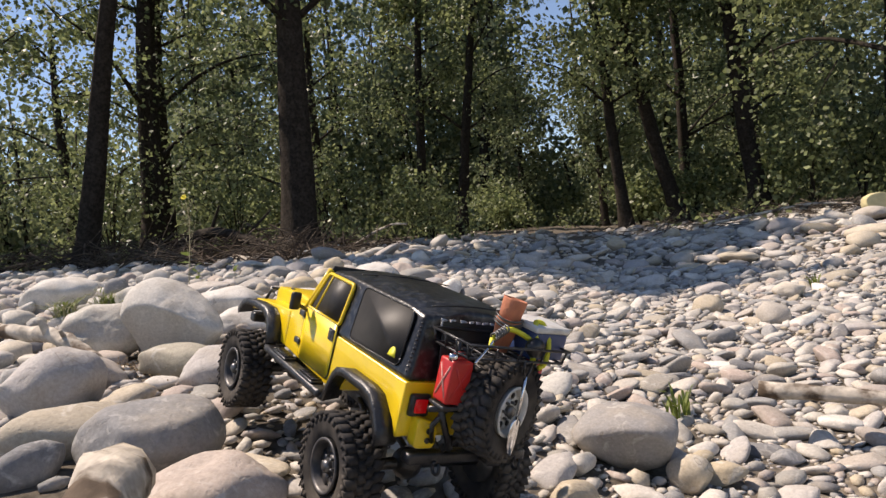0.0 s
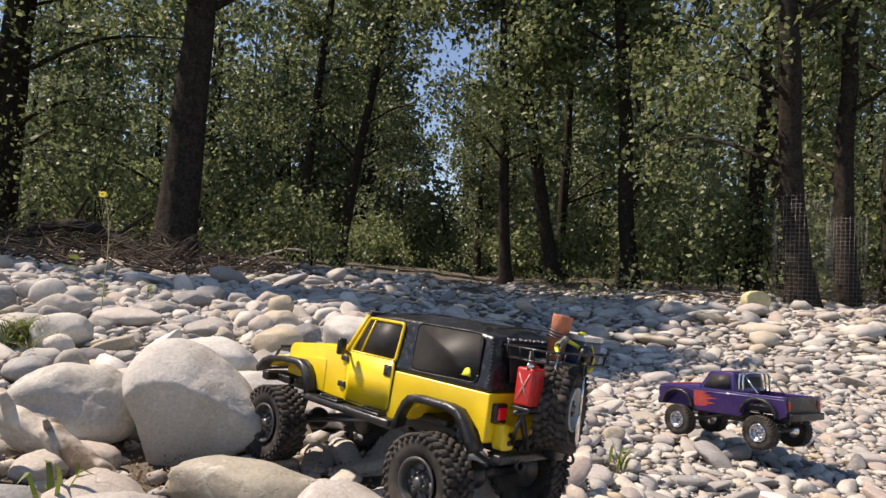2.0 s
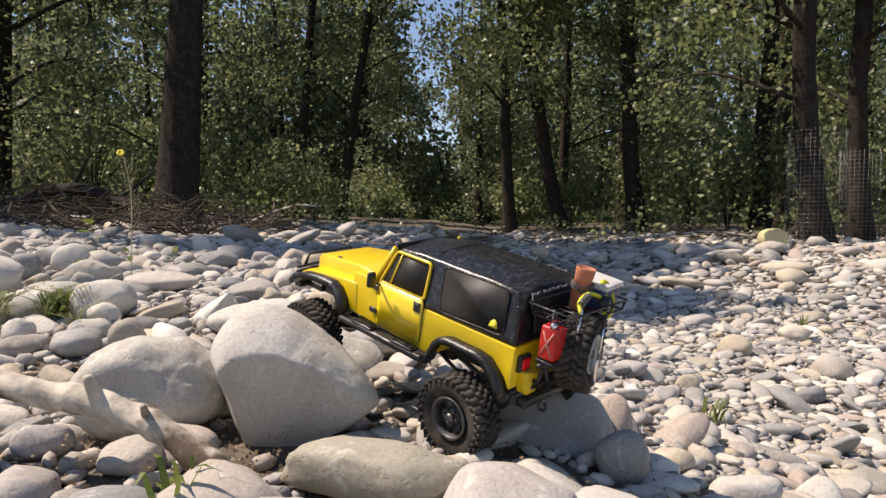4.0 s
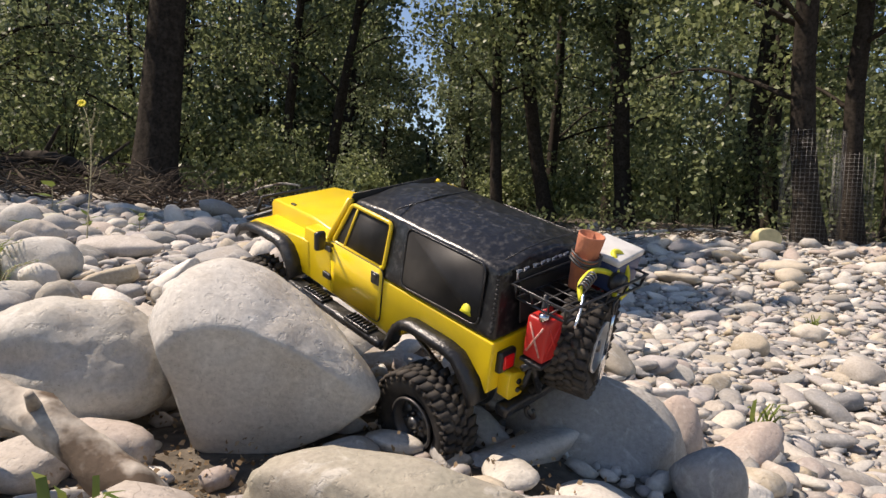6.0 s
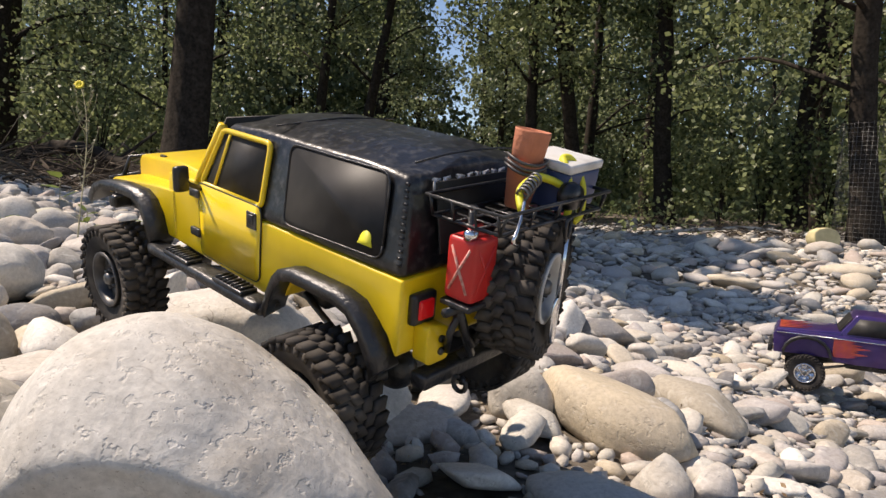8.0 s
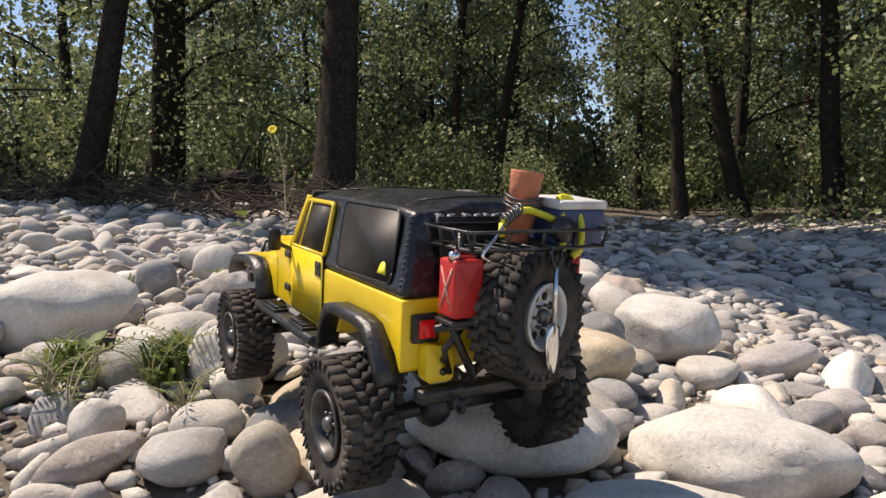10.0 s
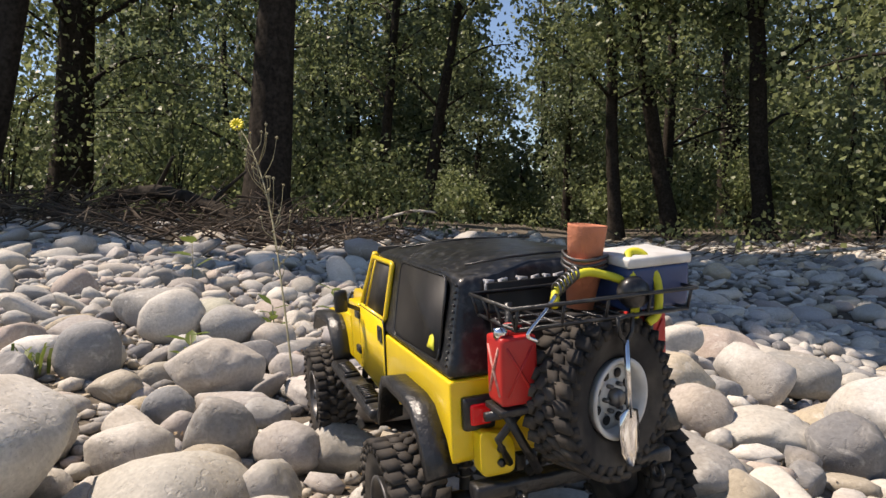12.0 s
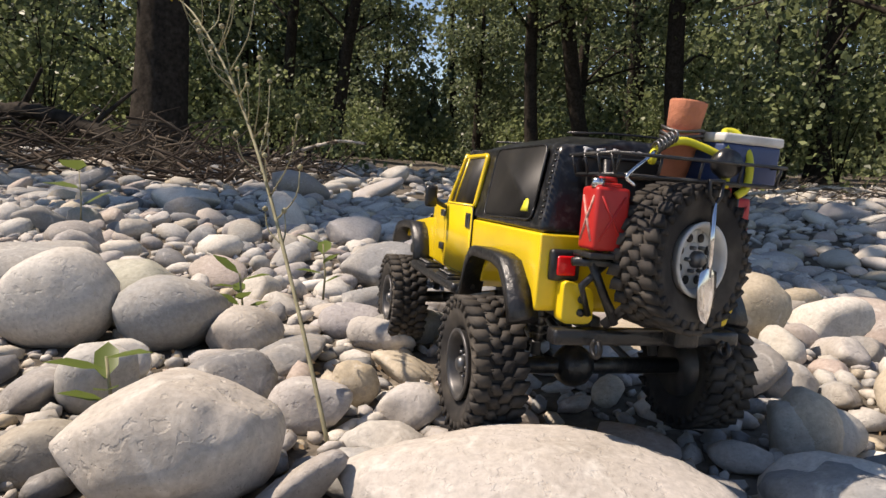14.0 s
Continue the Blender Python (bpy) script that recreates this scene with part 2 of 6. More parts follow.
def boulder(x, y, z, w, d, h, turn, mat=None, look_of="", name="boulder"):
    """A large water-worn stone with its own shape, w long, d deep and h high, its middle at x, y, z."""
    seed = int(abs(x * 7919 + y * 104729) * 100)
    bm = stone_shape(seed, 4 if w > 0.15 else 3, 1.0, 0.18, 5, 0.7)
    lo = [min(v.co[i] for v in bm.verts) for i in range(3)]
    hi = [max(v.co[i] for v in bm.verts) for i in range(3)]
    low = z - h / 2
    base = ground_z(x, y)
    if low > base - 0.012:                   # sink every stone a little into the silt
        h += low - base + 0.012
        z -= (low - base + 0.012) / 2
    for v in bm.verts:
        p = [((v.co[i] - lo[i]) / (hi[i] - lo[i]) - 0.5) for i in range(3)]
        v.co = (p[0] * w, p[1] * d, p[2] * h)
        fine = noise.noise(v.co * 22 + Vector((y, 0, x)) * 7) * 0.0035 - 0.0035 * max(0.0, 1 - abs(noise.noise(v.co * 11 + Vector((x, y, 1)) * 6)) / 0.05)
        fine += noise.noise(v.co * 40 + Vector((x, y, 0)) * 9) * 0.0012 + noise.noise(v.co * 14 + Vector((y, x, 3)) * 5) * 0.0025
        v.co += v.co.normalized() * fine
    ob = part(name, bm, mat or M_stone)
    ob.location, ob.rotation_euler = (x, y, z), (0, 0, radians(turn))
    claim(x, y, max(w, d) * 0.46)
    if w > 0.15:
        tagged(ob, look_of or "large smooth pale grey river boulder half sunk in silt", "boulder", "river boulders")
    else:
        tagged(ob, "rounded grey river cobble lying among other stones", "stone", "river cobbles")
    return ob


def leaning_boulder():
    """The big egg-shaped stone: tall and broad on one end, drawn out low on the other, with worn creases."""
    bm = bmesh.new()
    bmesh.ops.create_icosphere(bm, subdivisions=5, radius=1.0)
    for v in bm.verts:
        p = v.co.copy()
        s = 0.5 * (p.x + 1)                                  # 0 broad end, 1 drawn-out end
        tall = 1.0 - 0.66 * s ** 1.35
        deep = 1.0 - 0.45 * s ** 1.6
        x = p.x * 0.120 + 0.009
        z = p.z * 0.132 * tall - 0.042 * s ** 2
        y = p.y * 0.120 * deep
        q = Vector((x, y, z))
        for d, reach in ((Vector((0.14, -0.90, -0.40)).normalized(), 0.062), (Vector((0.30, -0.46, 0.83)).normalized(), 0.088), (Vector((-0.82, -0.50, -0.26)).normalized(), 0.094)):
            over = q.dot(d) - reach                           # broad worn facets: a planed-back face under a sloping brow
            if over > 0:
                q -= d * over * 0.95
        q += p * (0.005 * noise.noise(q * 11) + 0.0022 * noise.noise(q * 34) + 0.0008 * noise.noise(q * 120))
        groove = abs(noise.noise(q * 9 + Vector((3, 1, 7))))
        if groove < 0.03:
            q -= p * 0.0022 * (1 - groove / 0.03)
        v.co = q
    ob = part("boulder", bm, M_lean)
    ob.location, ob.rotation_euler = (-0.183, 0.845, 0.128), (0, radians(-3), radians(-6))
    claim(-0.19, 0.845, 0.115)
    tagged(ob, "tall egg-shaped pale grey boulder with worn creases", "boulder", "river boulders")


leaning_boulder()


def pitted_boulder():
    """A broad pale stone with a flat brow, a hollowed face and many small water-worn pits."""
    rnd = random.Random(31)
    bm = stone_shape(91, 5, 1.0, 0.2, 4, 0.7)
    pits = [(Vector((rnd.gauss(0, 1), -abs(rnd.gauss(0.5, 0.6)), rnd.gauss(0.2, 0.6))).normalized(), rnd.uniform(0.03, 0.075)) for _ in range(90)]
    for v in bm.verts:
        d = v.co.normalized()
        q = Vector((v.co.x * 0.112, v.co.y * 0.085, v.co.z * 0.078))
        q += d * (0.004 * noise.noise(q * 20) + 0.0015 * noise.noise(q * 60))
        hollow = max(0.0, 1 - (d - Vector((-0.25, -0.9, 0.25)).normalized()).length / 0.45)
        q -= d * 0.012 * hollow * hollow * (3 - 2 * hollow)
        for c, r in pits:
            near = (d - c).length / r
            if near < 1:
                q -= d * 0.0028 * (1 - near * near)
        v.co = q
    ob = part("boulder", bm, M_stone)
    ob.location, ob.rotation_euler = (-0.400, 0.870, 0.100), (0, 0, radians(8))
    claim(-0.400, 0.870, 0.10)
    tagged(ob, "broad pale grey boulder pocked with small worn pits", "boulder", "river boulders")


M_tan = material("broken_sandstone", (0.62, 0.54, 0.30), 0.85, spread=0.15, scale=12, bump=0.5, bump_scale=30, second=(0.42, 0.36, 0.22), second_scale=5, second_amount=0.6, spec=0.2)


def split_stone():
    """A tan sandstone boulder split open, its flat pale face turned to the channel."""
    bm = stone_shape(57, 4, 1.0, 0.2, 4, 0.7)
    cut = Vector((0.35, -0.9, 0.15)).normalized()
    for v in bm.verts:
        over = v.co.dot(cut) - 0.25
        if over > 0:
            v.co -= cut * over * 0.96
        v.co = Vector((v.co.x * 0.19, v.co.y * 0.16, v.co.z * 0.13))
        v.co += v.co.normalized() * 0.006 * noise.noise(v.co * 18)
    ob = part("boulder", bm, M_tan)
    ob.location, ob.rotation_euler = (3.76, 7.60, ground_z(3.76, 7.60) + 0.12), (0, radians(8), 0)
    claim(3.76, 7.60, 0.16)
    tagged(ob, "split tan sandstone boulder with a pale yellow broken face", "boulder", "river boulders")


split_stone()

# boulders and large cobbles: x, y, z of the middle, length, depth, height, turn
pitted_boulder()
boulder(-0.035, 0.660, 0.055, 0.235, 0.110, 0.075, -4, M_olive, "long flat olive-tan sandstone slab lying in silt")
# the grey tone stands in for the car's shade on this boulder
boulder(0.205, 0.930, 0.005, 0.220, 0.190, 0.180, 10, M_grey, "large smooth boulder toned mid-grey for shade, beside the pebbly channel")
boulder(-0.081, 0.381, 0.077, 0.163, 0.148, 0.122, 53)
boulder(0.232, 0.206, 0.028, 0.186, 0.135, 0.103, 28)
boulder(0.378, 0.105, -0.015, 0.168, 0.138, 0.100, 34)
boulder(0.827, 0.685, -0.143, 0.190, 0.172, 0.113, 8)
boulder(0.924, 0.618, -0.183, 0.075, 0.068, 0.061, 3)
boulder(-0.430, 2.300, 0.120, 0.170, 0.140, 0.095, 13)
boulder(0.111, 0.580, 0.045, 0.160, 0.143, 0.095, 12)
boulder(-0.191, 0.573, 0.053, 0.146, 0.123, 0.087, 27)
boulder(-0.508, 0.778, 0.046, 0.075, 0.056, 0.054, 24)
boulder(-0.363, 0.730, 0.043, 0.084, 0.076, 0.047, 34)
boulder(0.290, 0.805, 0.021, 0.076, 0.072, 0.081, -8)
boulder(0.322, 0.976, 0.018, 0.060, 0.054, 0.086, -12)
boulder(0.406, 0.928, -0.029, 0.064, 0.057, 0.038, -17)
boulder(-0.646, 1.341, 0.108, 0.104, 0.077, 0.047, 15)
boulder(-1.312, 2.480, 0.169, 0.139, 0.117, 0.090, 29)
boulder(-0.745, 1.324, 0.107, 0.097, 0.089, 0.050, 37)
boulder(1.252, 2.705, -0.201, 0.138, 0.115, 0.110, -25)
boulder(1.684, 3.056, -0.203, 0.156, 0.132, 0.095, -28)
boulder(1.443, 2.313, -0.202, 0.134, 0.119, 0.107, -26)
boulder(1.406, 3.547, -0.225, 0.197, 0.181, 0.089, -12)
boulder(2.757, 7.306, -0.040, 0.427, 0.343, 0.194, -24)
boulder(3.518, 7.154, 0.004, 0.345, 0.300, 0.163, -23)
boulder(-0.901, 1.599, 0.145, 0.087, 0.066, 0.078, 24)
boulder(-0.616, 1.232, 0.105, 0.075, 0.062, 0.083, 29)
boulder(-0.727, 1.249, 0.094, 0.102, 0.095, 0.064, 45)
boulder(-0.877, 1.291, 0.108, 0.066, 0.059, 0.055, 48)
boulder(-0.123, 2.100, 0.099, 0.228, 0.172, 0.149, -14, M_pale, "tall off-white boulder with small worn pits")
boulder(-0.260, 2.004, 0.108, 0.104, 0.082, 0.085, -5)
boulder(-0.283, 1.716, 0.115, 0.152, 0.138, 0.097, 8)
boulder(-0.067, 1.905, 0.053, 0.117, 0.101, 0.060, -6)
boulder(0.010, 1.480, 0.054, 0.066, 0.058, 0.068, -14)
boulder(-0.251, 1.631, 0.083, 0.096, 0.070, 0.044, -12)
boulder(0.940, 6.711, -0.023, 0.218, 0.164, 0.147, -20)
boulder(-0.811, 1.513, 0.148, 0.151, 0.118, 0.099, 22)
boulder(-0.767, 1.428, 0.126, 0.071, 0.058, 0.050, 26)
boulder(-0.566, 1.376, 0.111, 0.049, 0.040, 0.031, 11)
boulder(-1.020, 1.680, 0.142, 0.145, 0.112, 0.072, 30)
boulder(-0.354, 2.055, 0.102, 0.163, 0.119, 0.074, -14)
boulder(-1.404, 2.580, 0.170, 0.153, 0.141, 0.085, 34, M_sage, "smooth egg-shaped sage-grey boulder")
boulder(-1.549, 2.592, 0.185, 0.202, 0.176, 0.098, 33, M_grey, "broad smooth grey boulder beside an egg-shaped one")
boulder(-1.417, 2.134, 0.178, 0.108, 0.092, 0.100, 36)
boulder(-0.960, 1.845, 0.133, 0.092, 0.074, 0.060, 13)
boulder(-0.944, 1.725, 0.135, 0.069, 0.061, 0.058, 24)
boulder(-0.838, 1.739, 0.125, 0.057, 0.042, 0.034, -0)
boulder(-0.471, 1.783, 0.128, 0.080, 0.064, 0.047, -27)
boulder(-0.103, 2.585, 0.070, 0.201, 0.175, 0.091, -21)
boulder(-1.051, 2.136, 0.125, 0.064, 0.046, 0.038, -7)
boulder(-1.033, 2.211, 0.113, 0.090, 0.065, 0.041, -9)
boulder(-1.443, 2.460, 0.185, 0.141, 0.108, 0.121, 21)
boulder(-1.312, 2.277, 0.153, 0.072, 0.062, 0.063, 28)
boulder(-1.108, 2.262, 0.132, 0.084, 0.062, 0.049, -1)
boulder(-1.220, 2.472, 0.145, 0.100, 0.094, 0.062, 26)
boulder(-1.069, 2.316, 0.135, 0.052, 0.043, 0.045, 3)
boulder(-1.013, 2.278, 0.127, 0.070, 0.055, 0.039, -5)
boulder(-0.514, 2.599, 0.155, 0.123, 0.092, 0.105, -37)
boulder(-0.647, 2.213, 0.137, 0.067, 0.057, 0.064, -32)
boulder(-0.699, 2.104, 0.128, 0.093, 0.086, 0.055, -25)
boulder(-0.576, 2.377, 0.126, 0.069, 0.055, 0.036, -36)
boulder(-1.065, 3.007, 0.148, 0.199, 0.162, 0.090, 0)
boulder(-1.183, 3.539, 0.154, 0.161, 0.132, 0.078, 3)
boulder(-1.720, 3.058, 0.186, 0.112, 0.096, 0.060, 29)

boulder(-1.182, 2.118, 0.161, 0.155, 0.125, 0.098, 23, M_fawn, "rounded fawn boulder with a hairline crack among cobbles")
boulder(-1.230, 1.605, 0.182, 0.275, 0.215, 0.150, 42, M_pale, "broad smooth off-white boulder beside green herbs")
boulder(-0.365, 1.375, 0.118, 0.255, 0.190, 0.100, 5, M_pale, "wide off-white boulder with a smooth sloping top")
boulder(-0.100, 1.420, 0.078, 0.255, 0.180, 0.118, -10, M_pale, "broad off-white boulder with one small dark hole")
boulder(-0.205, 1.215, 0.072, 0.240, 0.160, 0.085, 2, M_pale, "broad low off-white boulder half sunk in silt")
boulder(-0.476, 1.143, 0.078, 0.185, 0.135, 0.080, 25, M_fawn, "low fawn boulder with a fine crack among cobbles")
boulder(0.050, 1.315, 0.058, 0.096, 0.080, 0.085, -15)
boulder(-0.925, 2.090, 0.134, 0.285, 0.155, 0.072, -12, M_fawn, "wide flat fawn slab lying among cobbles")
# toned grey in place of the shade that lies on it
boulder(-0.534, 1.830, 0.135, 0.170, 0.130, 0.075, -18, M_grey, "low boulder with a flat worn top, toned grey for shade")
boulder(-1.053, 1.850, 0.148, 0.088, 0.062, 0.082, 23)
boulder(-1.142, 1.806, 0.138, 0.098, 0.076, 0.056, 31)
boulder(-1.265, 1.800, 0.152, 0.105, 0.085, 0.080, 38)
boulder(-1.184, 1.973, 0.139, 0.073, 0.057, 0.050, 28)
boulder(-1.130, 1.900, 0.132, 0.060, 0.049, 0.040, 28)
boulder(-0.900, 1.862, 0.132, 0.088, 0.066, 0.055, 12)
boulder(-1.045, 1.790, 0.130, 0.090, 0.070, 0.042, 26)
boulder(-0.435, 2.074, 0.136, 0.107, 0.083, 0.066, -19)
boulder(-0.198, 2.738, 0.100, 0.167, 0.129, 0.090, -19)
boulder(-0.690, 2.085, 0.128, 0.125, 0.094, 0.052, -35)
boulder(-0.616, 2.130, 0.124, 0.079, 0.061, 0.040, -28)
boulder(-0.525, 2.165, 0.138, 0.107, 0.082, 0.068, -32)
boulder(-0.640, 2.212, 0.130, 0.085, 0.066, 0.052, -28)
boulder(-0.945, 1.985, 0.122, 0.078, 0.060, 0.034, 1)
boulder(-1.050, 1.990, 0.126, 0.073, 0.056, 0.042, 11)
boulder(-1.191, 1.990, 0.136, 0.069, 0.053, 0.045, 29)
boulder(-1.297, 2.143, 0.140, 0.069, 0.053, 0.040, 30)


# the way that the car takes, kept clear of high stones
WAY = [(p.translation.x, p.translation.y, p.translation.z) for _, p in JEEP]
for a, b in zip(list(WAY), WAY[1:]):
    WAY += [tuple(a[i] + (b[i] - a[i]) * k / 4 for i in range(3)) for k in (1, 2, 3)]


def top_limit(x, y):
    best = 9.0
    for (u, v, z) in WAY:
        if (u - x) ** 2 + (v - y) ** 2 < 0.055:
            best = min(best, max(z + 0.012, ground_z(x, y) + 0.022))
    return best


def scatter_stones():
    rnd = random.Random(11)
    variants = [[], [], []]
    for sub, bank in ((3, variants[2]), (2, variants[1]), (1, variants[0])):
        for k in range(16):
            bm = stone_shape(300 + k * 7, sub, 1.0, 0.2)
            bm.verts.ensure_lookup_table()
            bank.append((np.array([v.co[:] for v in bm.verts]), np.array([[v.index for v in f.verts] for f in bm.faces])))
            bm.free()
    shared = []
    for k in range(16):
        bm = stone_shape(500 + k * 5, 3, 1.0, 0.2)
        me = bpy.data.meshes.new("cobble")
        bm.to_mesh(me)
        bm.free()
        me.materials.append(M_stone)
        me.polygons.foreach_set("use_smooth", [True] * len(me.polygons))
        shared.append(me)
    store = {"near": [[], [], 0], "far": [[], [], 0]}
    singles = 0
    # size classes, largest first: region, count, least and most radius
    classes = (
        ((-2.8, 3.2, 0.1, 5.0), 150, 0.055, 0.085),
        ((-9.0, 12.0, 4.0, 14.0), 620, 0.08, 0.17),
        ((-2.8, 3.2, -0.1, 5.0), 1700, 0.034, 0.056),
        ((-8.0, 10.0, 4.0, 13.0), 3000, 0.045, 0.09),
        ((-2.6, 3.0, -0.1, 4.6), 5200, 0.021, 0.034),
        ((-2.2, 2.6, 0.1, 3.4), 9000, 0.012, 0.022),
        ((-1.9, 1.5, 0.2, 3.0), 12000, 0.006, 0.012),
        ((0.2, 2.6, 0.6, 3.6), 9000, 0.008, 0.016),
        ((-2.8, 3.2, 2.6, 5.2), 5000, 0.016, 0.03),
        ((-5.0, 7.0, 4.0, 9.0), 3200, 0.028, 0.05),
        ((-8.0, 9.0, -4.5, 5.2), 9000, 0.03, 0.085),
    )
    for (x0, x1, y0, y1), count, r0, r1 in classes:
        for _ in range(count):
            for _try in range(6):
                x, y = rnd.uniform(x0, x1), rnd.uniform(y0, y1)
                if y > 5.0 + 0.5 * noise.noise((x, y, 0)) - 0.25 * min(0, x + 1) and x < 0.9 + 0.4 * noise.noise((x, y, 5)) and rnd.random() < 0.8:
                    continue
                if r0 < 0.03 and y < 4 and rnd.random() < 0.35:
                    x = rnd.uniform(0.3, x1)
                if r1 < 0.013 and ((x + 0.22) / 0.3) ** 2 + ((y - 0.74) / 0.17) ** 2 < 1:
                    continue
                r = r0 + (r1 - r0) * rnd.random() ** 1.8
                if x > 0.5 and y < 3.6 and r > 0.05:
                    r *= 0.75
                if not taken(x, y, r, 0.76 if y1 < 5.1 else 0.8):
                    break
            else:
                continue
            rx, ry, rz = r * rnd.uniform(0.95, 1.75), r * rnd.uniform(0.66, 1.0), r * (rnd.uniform(0.28, 0.62) if x > 0.25 or y > 4 else rnd.uniform(0.38, 0.85))
            z = ground_z(x, y) + rz * rnd.uniform(0.3, 0.62)
            if z + rz > top_limit(x, y):
                rz *= 0.6
                z = top_limit(x, y) - rz
            claim(x, y, r)
            m = Matrix.Translation((x, y, z)) @ Euler((rnd.gauss(0, 0.25), rnd.gauss(0, 0.25), rnd.uniform(0, 6.28))).to_matrix().to_4x4()
            k = rnd.randrange(16)
            if singles < 210 and r > 0.036 and y < 4.2:
                ob = new("cobble", shared[k])
                ob.matrix_world = m @ Matrix.Diagonal((rx, ry, rz, 1))
                tagged(ob, "rounded grey river cobble lying among other stones", "stone", "river cobbles")
                singles += 1
                continue
            near = y < 3.6 and r > 0.024 and -2.0 < x < 1.9
            vs, fs = variants[2 if near and r > 0.03 and y < 2.8 else 1 if near or (r > 0.04 and y < 8) else 0][k]
            box = store["near" if near else "far"]
            mm = np.array(m.to_3x3() @ Matrix.Diagonal((rx, ry, rz)))
            box[0].append(vs @ mm.T + np.array((x, y, z)))
            box[1].append(fs + box[2])
            box[2] += len(vs)
    for key, label in (("near", "countless rounded grey and tan river pebbles covering the bed"), ("far", "countless pale river stones covering the bank and channel")):
        v, fc = np.concatenate(store[key][0]), np.concatenate(store[key][1])
        tagged(raw("pebbles", v.tolist(), fc.tolist(), M_stones), label, "pebbles", kind="stuff")


scatter_stones()


# ---- the two model cars ----
M_yellow = material("yellow_paint", (0.86, 0.60, 0.012), 0.30, spread=0.06, scale=30, second=(0.55, 0.38, 0.05), second_scale=18, second_amount=0.25, coat=0.25)
M_black = material("black_body", (0.011, 0.011, 0.012), 0.30, spread=0.35, scale=60, second=(0.20, 0.19, 0.175), second_scale=150, second_amount=0.30, second_from=(0.50, 0.76), bump=0.3, bump_scale=70)
M_trim = material("black_plastic", (0.017, 0.017, 0.018), 0.34, spread=0.3, scale=50, second=(0.12, 0.112, 0.10), second_scale=45, second_amount=0.6, second_from=(0.55, 0.70), bump=0.3, bump_scale=200)
M_rubber = material("dusty_rubber", (0.030, 0.028, 0.027), 0.85, spread=0.35, scale=60, second=(0.100, 0.086, 0.070), second_scale=22, second_amount=0.8, spec=0.2)
M_glass = material("smoked_glass", (0.020, 0.019, 0.018), 0.48, spread=0.35, scale=20, second=(0.050, 0.047, 0.043), second_scale=22, second_amount=0.7, spec=0.22)
M_steel = material("dark_steel", (0.16, 0.16, 0.16), 0.42, 0.85, spread=0.2, scale=50)
M_wheelgrey = material("worn_wheel", (0.06, 0.06, 0.062), 0.45, 0.5, spread=0.3, scale=60, second=(0.17, 0.155, 0.14), second_scale=40, second_amount=0.6)
M_chrome = material("chrome", (0.75, 0.75, 0.76), 0.15, 1.0, spread=0.06, scale=40)
M_white = material("white_plastic", (0.62, 0.61, 0.58), 0.5, spread=0.1, scale=50, second=(0.35, 0.33, 0.30), second_scale=40, second_amount=0.6)
M_red = material("red_paint", (0.52, 0.022, 0.018), 0.4, spread=0.12, scale=40, second=(0.33, 0.02, 0.015), second_scale=20, second_amount=0.5)
M_lamp = material("red_lens", (0.6, 0.01, 0.012), 0.2, spread=0.1, scale=90, emit=0.12)
M_clay = material("terracotta", (0.50, 0.185, 0.10), 0.85, spread=0.12, scale=60, bump=0.3, bump_scale=200, second=(0.40, 0.16, 0.10), second_scale=20, second_amount=0.6)
M_cord = material("yellow_cord", (0.62, 0.58, 0.03), 0.55, spread=0.1, scale=80)
M_blue = material("blue_plastic", (0.03, 0.055, 0.15), 0.45, spread=0.15, scale=30)
M_purple = material("purple_paint", (0.05, 0.028, 0.15), 0.3, 0.35, spread=0.15, scale=40, second=(0.09, 0.04, 0.12), second_scale=15, second_amount=0.5, coat=0.3)
M_flame = material("flame_paint", (0.42, 0.07, 0.03), 0.4, spread=0.2, scale=40, second=(0.28, 0.035, 0.08), second_scale=30, second_amount=0.9)
M_scratch = material("scratched_red", (0.55, 0.34, 0.28), 0.6, spread=0.3, scale=300, second=(0.5, 0.05, 0.04), second_scale=200, second_amount=0.9)
M_mark = material("pale_lettering", (0.42, 0.42, 0.43), 0.5)


def bx(bm, x, y, z, sx, sy, sz, bevel=0.003, turn=(0, 0, 0), segs=2):
    """Adds a rounded box to a bmesh."""
    t = bmesh.new()
    bmesh.ops.create_cube(t, size=1.0)
    for v in t.verts:
        v.co = (v.co.x * sx, v.co.y * sy, v.co.z * sz)
    if bevel:
        bmesh.ops.bevel(t, geom=t.edges[:], offset=min(bevel, 0.45 * min(sx, sy, sz)), segments=segs, profile=0.6, affect="EDGES")
    add(bm, t, pose(x, y, z, *turn))
    return bm


def add(bm, t, m=None):
    if m:
        bmesh.ops.transform(t, matrix=m, verts=t.verts)
    me = bpy.data.meshes.new("tmp")
    t.to_mesh(me)
    t.free()
    bm.from_mesh(me)
    bpy.data.meshes.remove(me)


